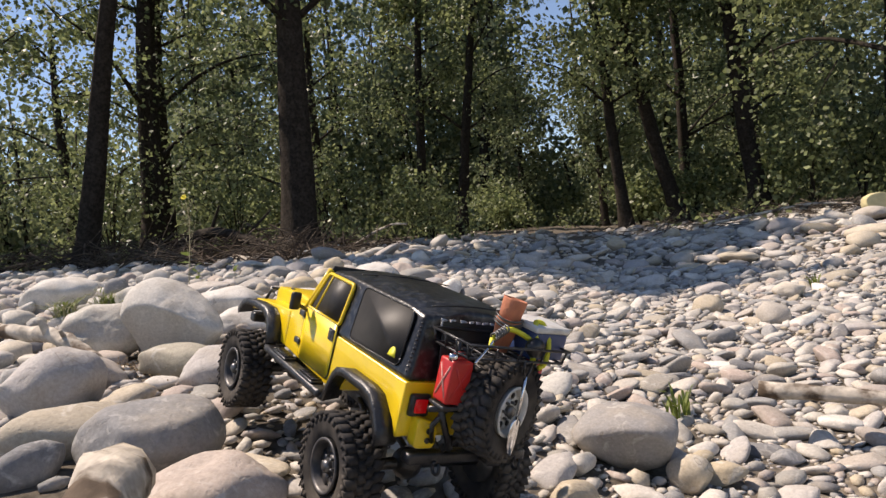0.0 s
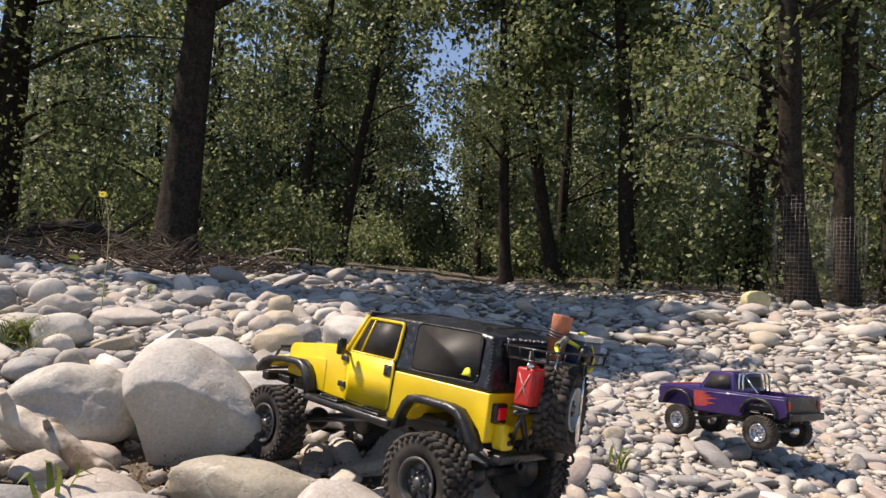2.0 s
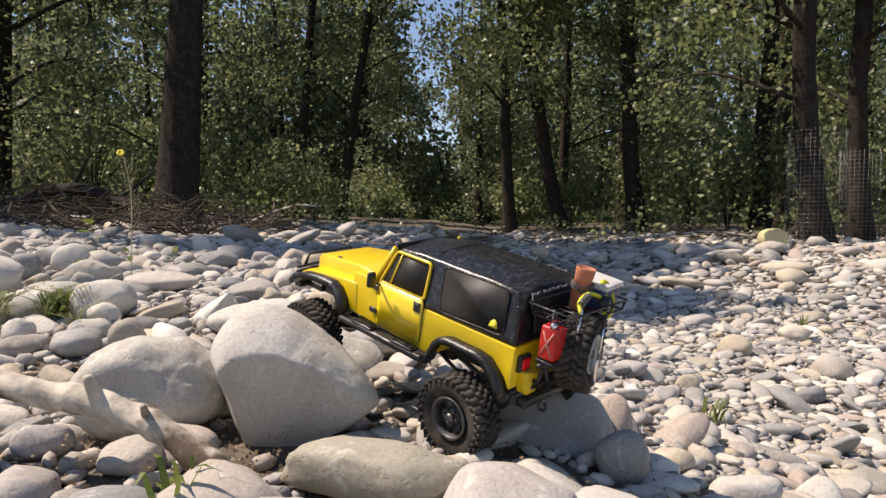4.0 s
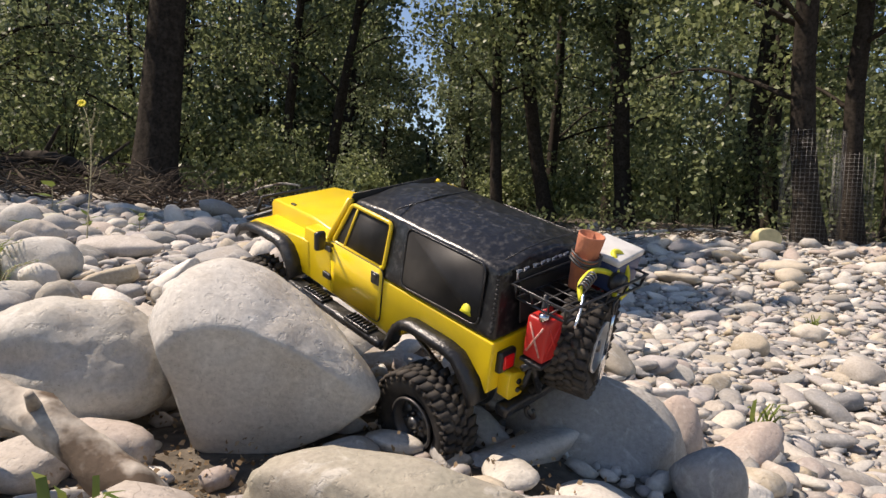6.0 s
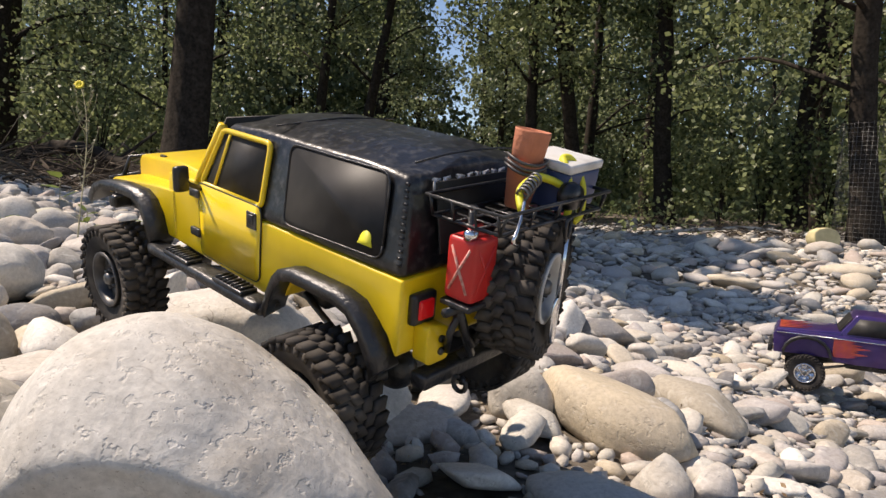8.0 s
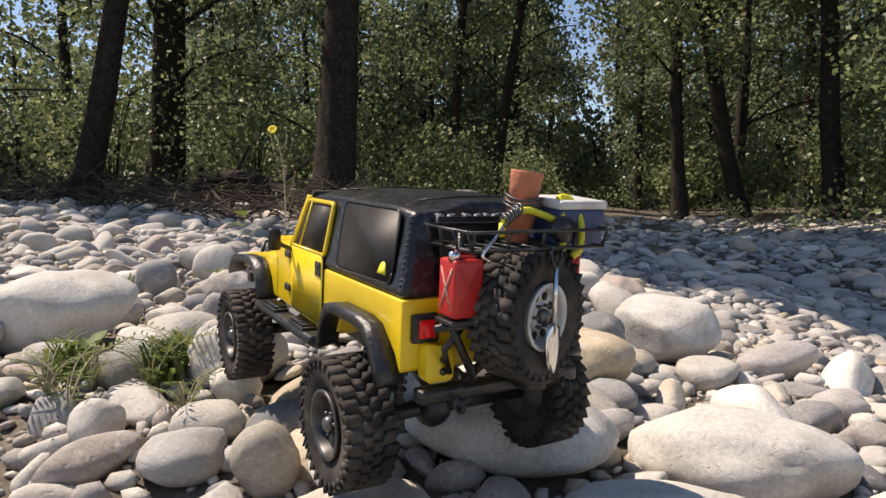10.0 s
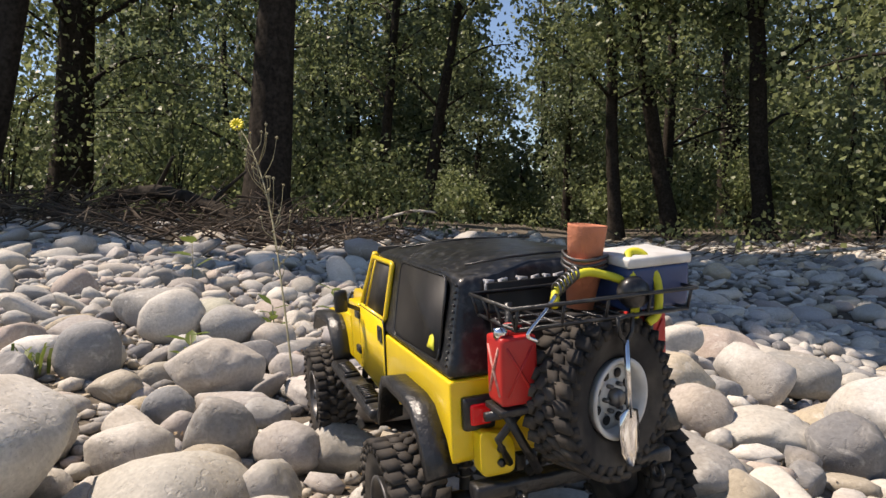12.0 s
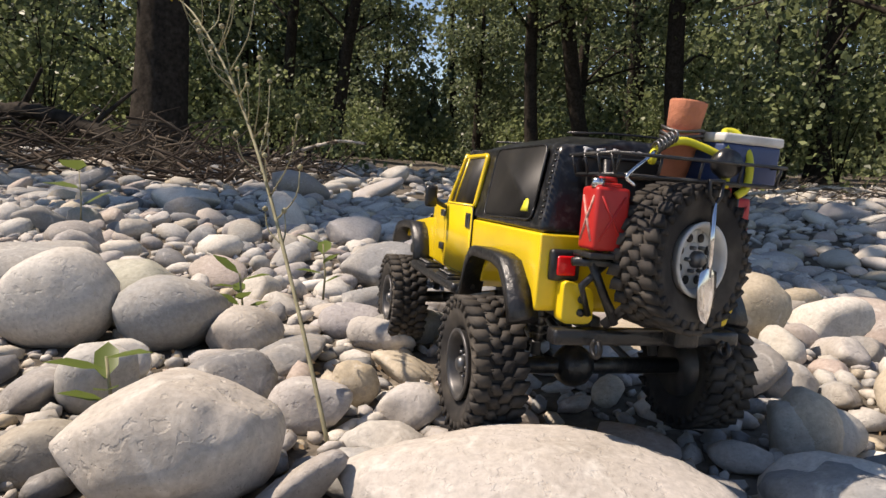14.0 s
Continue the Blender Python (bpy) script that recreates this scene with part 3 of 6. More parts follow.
def prism(outline, y0, y1, bevel=0.0, taper=None):
    """A side outline (x, z) drawn out from y0 to y1. taper(x, y, z) may move the corners."""
    bm = bmesh.new()
    a = [bm.verts.new((x, y0, z)) for x, z in outline]
    b = [bm.verts.new((x, y1, z)) for x, z in outline]
    bm.faces.new(a)
    bm.faces.new(list(reversed(b)))
    n = len(outline)
    for i in range(n):
        bm.faces.new((a[(i + 1) % n], a[i], b[i], b[(i + 1) % n]))
    if taper:
        for v in bm.verts:
            v.co = taper(*v.co)
    bmesh.ops.recalc_face_normals(bm, faces=bm.faces)
    if bevel:
        bmesh.ops.bevel(bm, geom=bm.edges[:], offset=bevel, segments=2, profile=0.6, affect="EDGES", clamp_overlap=True)
    bmesh.ops.triangulate(bm, faces=[f for f in bm.faces if len(f.verts) > 4])
    return bm


def tube(bm, pts, r, sides=6, r_end=None):
    """Adds a round bar through points to a bmesh."""
    pts = [Vector(p) for p in pts]
    rings = []
    for i, p in enumerate(pts):
        d = (pts[min(i + 1, len(pts) - 1)] - pts[max(i - 1, 0)]).normalized()
        u = d.orthogonal().normalized() if not rings else (rings[-1][1] - d * rings[-1][1].dot(d)).normalized()
        w = d.cross(u)
        q = r if r_end is None else r + (r_end - r) * i / (len(pts) - 1)
        ring = [bm.verts.new(p + (u * math.cos(a) + w * math.sin(a)) * q) for a in (6.2832 * k / sides for k in range(sides))]
        if rings:
            o = rings[-1][0]
            for k in range(sides):
                bm.faces.new((o[k], o[(k + 1) % sides], ring[(k + 1) % sides], ring[k]))
        else:
            bm.faces.new(list(reversed(ring)))
        rings.append((ring, u))
    bm.faces.new(rings[-1][0])
    return bm


def lathe(profile, sides=28, axis="y"):
    """Turns a profile of (radius, along) about the y (or z) axis; closed if the ends meet."""
    bm = bmesh.new()
    rings = []
    for r, h in profile:
        ring = []
        for k in range(sides):
            a = 6.28318 * k / sides
            ring.append(bm.verts.new((r * math.cos(a), h, r * math.sin(a)) if axis == "y" else (r * math.cos(a), r * math.sin(a), h)))
        rings.append(ring)
    for o, q in zip(rings, rings[1:]):
        for k in range(sides):
            bm.faces.new((o[k], o[(k + 1) % sides], q[(k + 1) % sides], q[k]))
    for ring, flip in ((rings[0], False), (rings[-1], True)):
        if profile[0] != profile[-1]:
            bm.faces.new(ring if not flip else list(reversed(ring)))
    bmesh.ops.recalc_face_normals(bm, faces=bm.faces)
    return bm


def arc(cx, cz, r, a0, a1, n, squash=1.0):
    return [(cx + r * math.cos(radians(a0 + (a1 - a0) * k / n)), cz + r * squash * math.sin(radians(a0 + (a1 - a0) * k / n))) for k in range(n + 1)]


def tyre_mesh(R, width, inner, lugs=30):
    """A block-treaded off-road tyre with bulging sidewalls; the axle lies along y."""
    h = width / 2
    prof = [(inner, -h * 0.62), (inner + 0.004, -h * 0.80), (R * 0.78, -h * 0.98), (R * 0.90, -h * 0.93), (R * 0.935, -h * 0.74), (R * 0.94, 0.0),
            (R * 0.935, h * 0.74), (R * 0.90, h * 0.93), (R * 0.78, h * 0.98), (inner + 0.004, h * 0.80), (inner, h * 0.62)]
    bm = lathe(prof + [prof[0]], 40)
    for k in range(lugs):
        a = 6.28318 * k / lugs
        for row, (y, wide, long_, shift) in enumerate(((-h * 0.70, h * 0.58, 0.80, 0.0), (h * 0.70, h * 0.58, 0.80, 0.5), (-h * 0.2, h * 0.40, 0.76, 0.55), (h * 0.2, h * 0.40, 0.76, 0.05))):
            b = a + shift * 6.28318 / lugs
            ln = 6.28318 * R / lugs * long_
            t = bmesh.new()
            bmesh.ops.create_cube(t, size=1.0)
            for v in t.verts:
                top = 0.88 if v.co.z > 0 else 1.0
                v.co = (v.co.x * ln * top, v.co.y * wide * (0.9 if v.co.z > 0 else 1.0) + (v.co.x * ln * (0.45 if row % 2 else -0.45)), v.co.z * R * 0.075)
            add(bm, t, Matrix.Translation((R * 0.950 * math.cos(b), y, R * 0.950 * math.sin(b))) @ Euler((0, math.pi / 2 - b, 0)).to_matrix().to_4x4())
        # side biters on the shoulder
        for side in (-1, 1):
            t = bmesh.new()
            bmesh.ops.create_cube(t, size=1.0)
            for v in t.verts:
                v.co = (v.co.x * 0.0050, v.co.y * 0.0026, v.co.z * R * 0.11)
            add(bm, t, Matrix.Translation((R * 0.86 * math.cos(a), side * h * 0.96, R * 0.86 * math.sin(a))) @ Euler((0, math.pi / 2 - a, 0)).to_matrix().to_4x4())
    return bm


def rim_mesh(r, width, holes=6, hole=0.0065):
    """A steel wheel: lip, dish, and a disc pierced by windows between spokes. Its outer face looks along +y."""
    h = width / 2
    bm = lathe([(r, -h * 0.9), (r, h * 0.8), (r * 1.05, h * 0.86), (r * 1.05, h * 0.95), (r * 0.95, h * 0.95), (r * 0.88, h * 0.82), (r * 0.84, h * 0.42), (r * 0.82, h * 0.36)], 36)
    for k in range(holes):
        a = 6.28318 * k / holes
        t = bmesh.new()
        bmesh.ops.create_cube(t, size=1.0)
        for v in t.verts:
            out = v.co.x > 0
            v.co = ((0.83 if out else 0.35) * r, v.co.y * 0.004, v.co.z * r * (0.62 if out else 0.42))
        add(bm, t, Matrix.Translation((0, h * 0.40, 0)) @ Euler((0, a, 0)).to_matrix().to_4x4())
    add(bm, lathe([(r * 0.46, h * 0.30), (r * 0.46, h * 0.50), (r * 0.30, h * 0.58), (0.0005, h * 0.58)], 20))
    return bm


def hub_mesh(r, width):
    h = width / 2
    bm = lathe([(r * 0.24, h * 0.4), (r * 0.24, h * 0.80), (r * 0.17, h * 0.92), (0.0005, h * 0.92)], 14)
    for k in range(6):
        a = 6.28318 * k / 6
        add(bm, lathe([(0.0016, 0.0), (0.0016, 0.004), (0.0004, 0.0044)], 6), pose(r * 0.36 * math.cos(a), h * 0.56, r * 0.36 * math.sin(a)))
    return bm


def wheels_for(car, R, width, rim_r, spots, rim_mat, steel):
    """Four wheels that turn on their own, each an axle point with tyre, rim and hub. The outer face points away from the car."""
    made = []
    meshes = []
    for nm, bm, mat in (("tyre", tyre_mesh(R, width, rim_r), M_rubber), ("rim", rim_mesh(rim_r, width), rim_mat), ("hub", hub_mesh(rim_r, width), steel)):
        ob = part(nm, bm, mat)
        meshes.append((nm, ob.data))
        bpy.data.objects.remove(ob)
    for x, y, z in spots:
        w = new("wheel")
        w.parent = car
        w.location = (x, y, z)
        for nm, me in meshes:
            o = new(nm, me)
            o.parent = w
            if y < 0:
                o.rotation_euler = (0, 0, math.pi)
        made.append(w)
    return made


def side(x, s, out=0.0, left=1):
    """A point on the slanted side of the cabin: x along, s from the belt line up to the roof, out from the surface."""
    return Vector((x, left * (0.0885 - 0.0165 * s + out), 0.193 + 0.078 * s))


def panel_on_side(pts, left, thick, base=0.0):
    """A flat sheet on the cabin's side through corners (x, s)."""
    bm = bmesh.new()
    a = [bm.verts.new(side(x, s, base, left)) for x, s in pts]
    b = [bm.verts.new(side(x, s, base + thick, left)) for x, s in pts]
    n = len(pts)
    bm.faces.new(a)
    bm.faces.new(list(reversed(b)))
    for i in range(n):
        bm.faces.new((a[(i + 1) % n], a[i], b[i], b[(i + 1) % n]))
    bmesh.ops.recalc_face_normals(bm, faces=bm.faces)
    return bm


def rounded(pts, r, n=4, aspect=1.0):
    """Rounds the corners of an outline."""
    out = []
    m = len(pts)
    for i, p in enumerate(pts):
        p, a, b = Vector(p), Vector(pts[i - 1]), Vector(pts[(i + 1) % m])
        for k in range(n + 1):
            t = k / n
            p0 = p + (a - p) * min(0.45, r / max(1e-6, ((a - p) * Vector((1, aspect)).length).length))
            p1 = p + (b - p) * min(0.45, r / max(1e-6, ((b - p) * Vector((1, aspect)).length).length))
            q = p0 * (1 - t) ** 2 + p * 2 * t * (1 - t) + p1 * t * t
            out.append((q.x, q.y))
    return out


def flare(car, pts, y0, y1, mat, name="fender_flare"):
    """A curved wheel-arch lip: the outline pts (x, z) swept from the body out to y1, with a turned-down edge."""
    bm = bmesh.new()
    rings = []
    for x, z in pts:
        rings.append([bm.verts.new(c) for c in ((x, y0, z), (x, y1 * 0.97 + y0 * 0.03, z + 0.001), (x, y1, z - 0.003), (x, y1, z - 0.008), (x, y1 * 0.93 + y0 * 0.07, z - 0.007), (x, y0, z - 0.004))])
    cx = sum(p[0] for p in pts) / len(pts)
    for ring, (x, z) in zip(rings, pts):
        for v, k in zip(ring, (0, 0, 0.25, 0.8, 0.75, 0.4)):
            v.co.x += (cx - x) * 0.10 * k
    for o, q in zip(rings, rings[1:]):
        for k in range(6):
            bm.faces.new((o[k], o[(k + 1) % 6], q[(k + 1) % 6], q[k]))
    bm.faces.new(rings[0])
    bm.faces.new(list(reversed(rings[-1])))
    bmesh.ops.recalc_face_normals(bm, faces=bm.faces)
    return part(name, bm, mat, car)


JEEP_AXLES = ((0.205, 0.104, 0.070), (0.205, -0.104, 0.070), (-0.140, 0.106, 0.074), (-0.140, -0.106, 0.074))


def build_jeep():
    car = tagged(new("model_jeep"), "yellow radio-controlled crawler with a black hard top and strapped-on camping gear", "toy car")
    # tub with rear wheel arches cut through it
    low = [(-0.207, 0.137), (-0.207, 0.193), (0.066, 0.193), (0.074, 0.2045), (0.122, 0.2030), (0.128, 0.136), (-0.052, 0.128)]
    arch = [(-0.060, 0.128)] + arc(-0.1375, 0.128, 0.066, 12, 168, 9, 0.61) + [(-0.204, 0.133)]
    part("tub", prism(low[:-1] + [(-0.052, 0.128)] + arch[1:], -0.0885, 0.0885, 0.0025), M_yellow, car, "dusty yellow painted car body")
    # hood: raised middle, narrowing to the grille
    hood = prism([(0.080, 0.138), (0.080, 0.2065), (0.140, 0.2065), (0.255, 0.193), (0.264, 0.185), (0.264, 0.140)], -0.064, 0.064, 0.004,
                 lambda x, y, z: Vector((x, y * (1.14 - max(0, x - 0.08) * 1.7), z)))
    part("hood", hood, M_yellow, car)
    for s in (1, -1):
        top = [(0.110, 0.136), (0.112, 0.186), (0.150, 0.1835), (0.246, 0.172), (0.267, 0.160), (0.265, 0.150), (0.246, 0.157), (0.220, 0.163), (0.172, 0.163), (0.148, 0.152), (0.138, 0.136)]
        f = prism(top, s * 0.046, s * 0.0895, 0.002)
        part("front_fender", f, M_yellow, car)
        flare(car, [(0.124, 0.134), (0.134, 0.158), (0.145, 0.170), (0.162, 0.1765), (0.202, 0.1755), (0.238, 0.171), (0.259, 0.163), (0.274, 0.148)], s * 0.084, s * 0.109, M_trim)
        flare(car, [(-0.064, 0.128), (-0.071, 0.146), (-0.078, 0.159), (-0.087, 0.1680), (-0.100, 0.1715), (-0.154, 0.1715), (-0.173, 0.1680), (-0.187, 0.156), (-0.199, 0.140), (-0.205, 0.128)], s * 0.084, s * 0.107, M_trim)
        # running board with two tread pads
        b = bx(bmesh.new(), 0.032, s * 0.103, 0.127, 0.190, 0.020, 0.010, 0.004)
        tube(b, [(0.135, s * 0.094, 0.137), (0.126, s * 0.104, 0.126), (-0.062, s * 0.104, 0.124), (-0.068, s * 0.092, 0.132)], 0.0055, 8)
        step = part("running_board", b, M_trim, car)
        for x in (0.070, -0.020):
            pad = bx(bmesh.new(), x, s * 0.104, 0.1335, 0.046, 0.017, 0.004, 0.0015)
            for k in range(7):
                bx(pad, x - 0.018 + k * 0.006, s * 0.104, 0.1365, 0.002, 0.014, 0.0025, 0)
            part("tread_pad", pad, M_black, step)
    # cabin: hard top of one moulded piece, lofted between belt and roof with soft edges
    cab = bmesh.new()
    bx(cab, 0, 0, 0.5, 1, 1, 1, 0)
    bmesh.ops.subdivide_edges(cab, edges=cab.edges[:], cuts=4, use_grid_fill=True)
    for v in cab.verts:
        u, w, s = v.co.x + 0.5, v.co.y * 2, v.co.z
        x0, x1 = -0.206 + 0.014 * s, 0.066 - 0.026 * s
        soft = 1 - 0.10 * max(0, abs(w) - 0.6) * s
        z = 0.193 + 0.078 * s - (0.006 * max(0, abs(w) - 0.6) / 0.4 * s) - (0.004 * max(0, abs(u - 0.5) - 0.3) / 0.2 * s)
        v.co = (x0 + (x1 - x0) * u, w * (0.0885 - 0.0165 * s), z + 0.003 * (1 - w * w) * s)
    bmesh.ops.bevel(cab, geom=[e for e in cab.edges if len(e.link_faces) == 2 and e.calc_face_angle(0) > 0.6], offset=0.006, segments=3, profile=0.5, affect="EDGES")
    for v in cab.verts:
        v.co += Vector((0, 0, noise.noise(v.co * 60) * 0.0006))
    top = part("hard_top", cab, M_black, car, "scuffed gloss black moulded hard top")
    # the roof's seams
    for line in ([(-0.190, -0.066, 0.2712), (-0.187, -0.03, 0.2738), (-0.186, 0, 0.2744), (-0.187, 0.03, 0.2738), (-0.190, 0.066, 0.2712)],
                 [(-0.03, -0.068, 0.2715), (-0.03, 0, 0.2752), (-0.03, 0.068, 0.2715)]):
        part("roof_seam", tube(bmesh.new(), line, 0.0009, 5), M_trim, top)
    for s in (1, -1):
        q = [(x, z / 0.08) for x, z in rounded([(-0.184, 0.009), (-0.068, 0.006), (-0.060, 0.071), (-0.176, 0.071)], 0.014, 4)]
        win = part("side_window", panel_on_side(q, s, 0.0010, 0.0002), M_glass, car, "smoked rear side window")
        edge = bmesh.new()
        tube(edge, [side(x, t, 0.0012, s) for x, t in q + q[:1]], 0.0010, 5)
        part("window_seal", edge, M_trim, win)
        if s == 1:
            badge = panel_on_side(arc(-0.165, 0.24, 0.006, 0, 180, 9, 14.0) + [(-0.173, 0.19), (-0.157, 0.19)], s, 0.0006, 0.0014)
            part("sticker", badge, M_cord, win, "small yellow sticker on dark glass")
        # ladder of rivets on the rear corner
        riv = bmesh.new()
        for k in range(13):
            bx(riv, -0.2025 + 0.011 * k / 13, s * (0.0888 - 0.0155 * k / 13), 0.204 + 0.058 * k / 13, 0.0035, 0.0014, 0.0018, 0)
        part("hinge_strip", riv, M_black, top)
        # door: panel line, window frame in yellow, glass, handle, hinges, mirror
        skin = prism(rounded([(-0.036, 0.136), (0.060, 0.136), (0.064, 0.2055), (-0.039, 0.2055)], 0.012, 4), s * 0.0885, s * 0.0900, 0)
        door = part("door", skin, M_yellow, car)
        gap = bmesh.new()
        line = rounded([(-0.036, 0.136), (0.060, 0.136), (0.064, 0.2055), (-0.039, 0.2055)], 0.012, 4)
        tube(gap, [(x, s * 0.0893, z) for x, z in line + line[:1]], 0.0009, 5)
        part("door_gap", gap, M_trim, door)
        part("door_glass", panel_on_side([(-0.032, 0.13), (0.054, 0.13), (0.035, 0.85), (-0.030, 0.85)], s, 0.0012, 0.0003), M_glass, door, "smoked door window")
        fr = bmesh.new()
        loop = [(x, z / 0.08) for x, z in rounded([(-0.036, 0.0125), (-0.034, 0.066), (0.038, 0.066), (0.060, 0.0125)], 0.008, 4)]
        tube(fr, [side(x, t, 0.0014, s) for x, t in loop + loop[:1]], 0.0026, 6)
        tube(fr, [side(0.038, 0.17, 0.0016, s), side(0.026, 0.81, 0.0016, s)], 0.0017, 6)
        part("window_frame", fr, M_yellow, door)
        part("door_handle", bx(bx(bmesh.new(), -0.026, s * 0.0905, 0.191, 0.014, 0.002, 0.015, 0.001), -0.026, s * 0.0915, 0.192, 0.008, 0.002, 0.009, 0.001), M_trim, door)
        for z in (0.194, 0.156):
            part("hinge", bx(bmesh.new(), 0.068, s * 0.0905, z, 0.016, 0.004, 0.008, 0.0015), M_trim, door)
        mir = bmesh.new()
        tube(mir, [(0.058, s * 0.089, 0.200), (0.060, s * 0.100, 0.205), (0.058, s * 0.106, 0.210)], 0.0025, 6)
        bx(mir, 0.056, s * 0.110, 0.212, 0.008, 0.014, 0.024, 0.0045)
        part("mirror", mir, M_trim, door)
    # windshield: sloped frame and glass in front of the top
    ws = bmesh.new()
    for s in (1, -1):
        tube(ws, [(0.078, s * 0.083, 0.198), (0.049, s * 0.071, 0.260)], 0.0044, 6)
    tube(ws, [(0.078, -0.083, 0.199), (0.080, 0, 0.201), (0.078, 0.083, 0.199)], 0.004, 6)
    wsf = part("windshield_frame", ws, M_yellow, car)
    g = bmesh.new()
    a = [g.verts.new(c) for c in ((0.077, -0.079, 0.201), (0.077, 0.079, 0.201), (0.047, 0.068, 0.266), (0.047, -0.068, 0.266))]
    b = [g.verts.new(v.co + Vector((0.0015, 0, 0.0008))) for v in a]
    g.faces.new(a), g.faces.new(list(reversed(b)))
    for i in range(4):
        g.faces.new((a[(i + 1) % 4], a[i], b[i], b[(i + 1) % 4]))
    bmesh.ops.recalc_face_normals(g, faces=g.faces)
    part("windshield", g, M_glass, wsf)
    # cowl vents and hood details
    vent = bmesh.new()
    for y in (-0.032, 0.032):
        bx(vent, 0.098, y, 0.2065, 0.006, 0.016, 0.002, 0.0008)
    bx(vent, 0.205, 0.052, 0.1995, 0.010, 0.004, 0.003, 0.001)
    part("hood_latch", vent, M_trim, car)
    gr = bx(bmesh.new(), 0.2645, 0, 0.163, 0.006, 0.100, 0.044, 0.003)
    grille = part("grille", gr, M_yellow, car)
    sl = bmesh.new()
    for k in range(7):
        bx(sl, 0.2680, -0.024 + k * 0.008, 0.163, 0.001, 0.004, 0.030, 0.0004)
    part("grille_slot", sl, M_trim, grille)
    for y in (-0.040, 0.040):
        part("headlight", lathe([(0.009, 0), (0.009, 0.003), (0.006, 0.005), (0.0005, 0.0055)], 18), M_chrome, car).matrix_basis = pose(0.2675, y, 0.166, 0, 0, -90)
    bmp = bx(bmesh.new(), 0.296, 0, 0.130, 0.018, 0.150, 0.016, 0.004)
    for k in range(3):
        tube(bmp, [(0.302, -0.072, 0.141 + 0.008 * k), (0.308, 0, 0.143 + 0.008 * k), (0.302, 0.072, 0.141 + 0.008 * k)], 0.0028, 6)
    for y in (-0.05, 0.05):
        bx(bmp, 0.274, y, 0.128, 0.05, 0.010, 0.012, 0.002)
    tube(bmp, [(0.302, -0.055, 0.158), (0.300, -0.048, 0.180), (0.300, 0.048, 0.180), (0.302, 0.055, 0.158)], 0.003, 6)
    part("front_bumper", bmp, M_trim, car)
    # rear: lamps, guards, bumper, swing-out carrier
    for s in (1, -1):
        lamp = part("tail_light", bx(bmesh.new(), -0.2095, s * 0.0690, 0.170, 0.008, 0.024, 0.024, 0.003), M_trim, car)
        part("lens", bx(bmesh.new(), -0.2135, s * 0.0690, 0.170, 0.004, 0.015, 0.015, 0.003), M_lamp, lamp, "glowing red tail lamp")
        guard = prism(rounded([(-0.013, 0.0), (0.013, 0.0), (0.013, 0.034), (-0.013, 0.026)], 0.009, 4), -0.007, 0.007, 0.002)
        bmesh.ops.transform(guard, matrix=pose(-0.214, s * 0.060, 0.127, 0, 0, 90), verts=guard.verts)
        gd = part("bumper_guard", guard, M_yellow, car)
        hole = bmesh.new()
        for z in (0.136, 0.146):
            add(hole, lathe([(0.003, 0), (0.003, 0.002), (0.0005, 0.002)], 12), pose(-0.221, s * 0.058, z, 0, 0, 90))
        part("bolt_hole", hole, M_trim, gd)
    rb = bx(bmesh.new(), -0.220, 0, 0.118, 0.016, 0.160, 0.012, 0.003)
    bx(rb, -0.236, -0.02, 0.125, 0.020, 0.020, 0.020, 0.003)
    for y in (-0.06, 0.05):
        tube(rb, arc3(-0.236, y, 0.112, 0.006), 0.002, 6)
    part("rear_bumper", rb, M_trim, car)
    arm = bmesh.new()
    tube(arm, [(-0.225, 0.040, 0.127), (-0.235, 0.020, 0.150), (-0.238, 0.0, 0.184)], 0.004, 6)
    tube(arm, [(-0.225, 0.030, 0.186), (-0.235, 0.066, 0.158), (-0.222, 0.052, 0.135)], 0.0028, 6)
    tube(arm, [(-0.236, -0.075, 0.176), (-0.236, 0.075, 0.176)], 0.0035, 6)
    tube(arm, [(-0.236, 0.06, 0.176), (-0.232, 0.035, 0.130)], 0.0035, 6)
    tube(arm, [(-0.236, -0.06, 0.176), (-0.232, -0.035, 0.130)], 0.0035, 6)
    for y in (-0.055, 0.055):
        tube(arm, [(-0.236, y, 0.176), (-0.236, y, 0.250)], 0.003, 6)
    part("tyre_carrier", arm, M_trim, car)
    rearglass = bx(bmesh.new(), -0.2055, 0.0, 0.233, 0.002, 0.110, 0.052, 0.0008, (0, 10, 0))
    part("rear_window", rearglass, M_glass, car)
    marks = bmesh.new()
    for y, w, t in ((0.052, 0.008, 8), (0.041, 0.007, -6), (0.026, 0.009, 10), (0.015, 0.006, -8), (0.006, 0.006, 8), (-0.004, 0.008, -8), (-0.014, 0.006, 8), (-0.024, 0.008, -6)):
        bx(marks, -0.1985, y, 0.2595, 0.0012, w, 0.0022, 0, (t, 10, 0))
        bx(marks, -0.1995, y + w * 0.3, 0.2555, 0.0012, w * 0.35, 0.009, 0, (t, 10, 0))
    part("lettering", marks, M_mark, car, "worn pale lettering, unreadable")
    # spare wheel with shovel
    sp = part("spare_wheel", tyre_mesh(0.055, 0.040, 0.026), M_rubber, car, "black block-tread spare tyre")
    sp.matrix_basis = pose(-0.249, -0.004, 0.184, 0, 0, 107)
    face = rim_mesh(0.026, 0.040, 8)
    rim = part("rim", face, M_white, sp, "scratched white wheel with dark discs for slots")
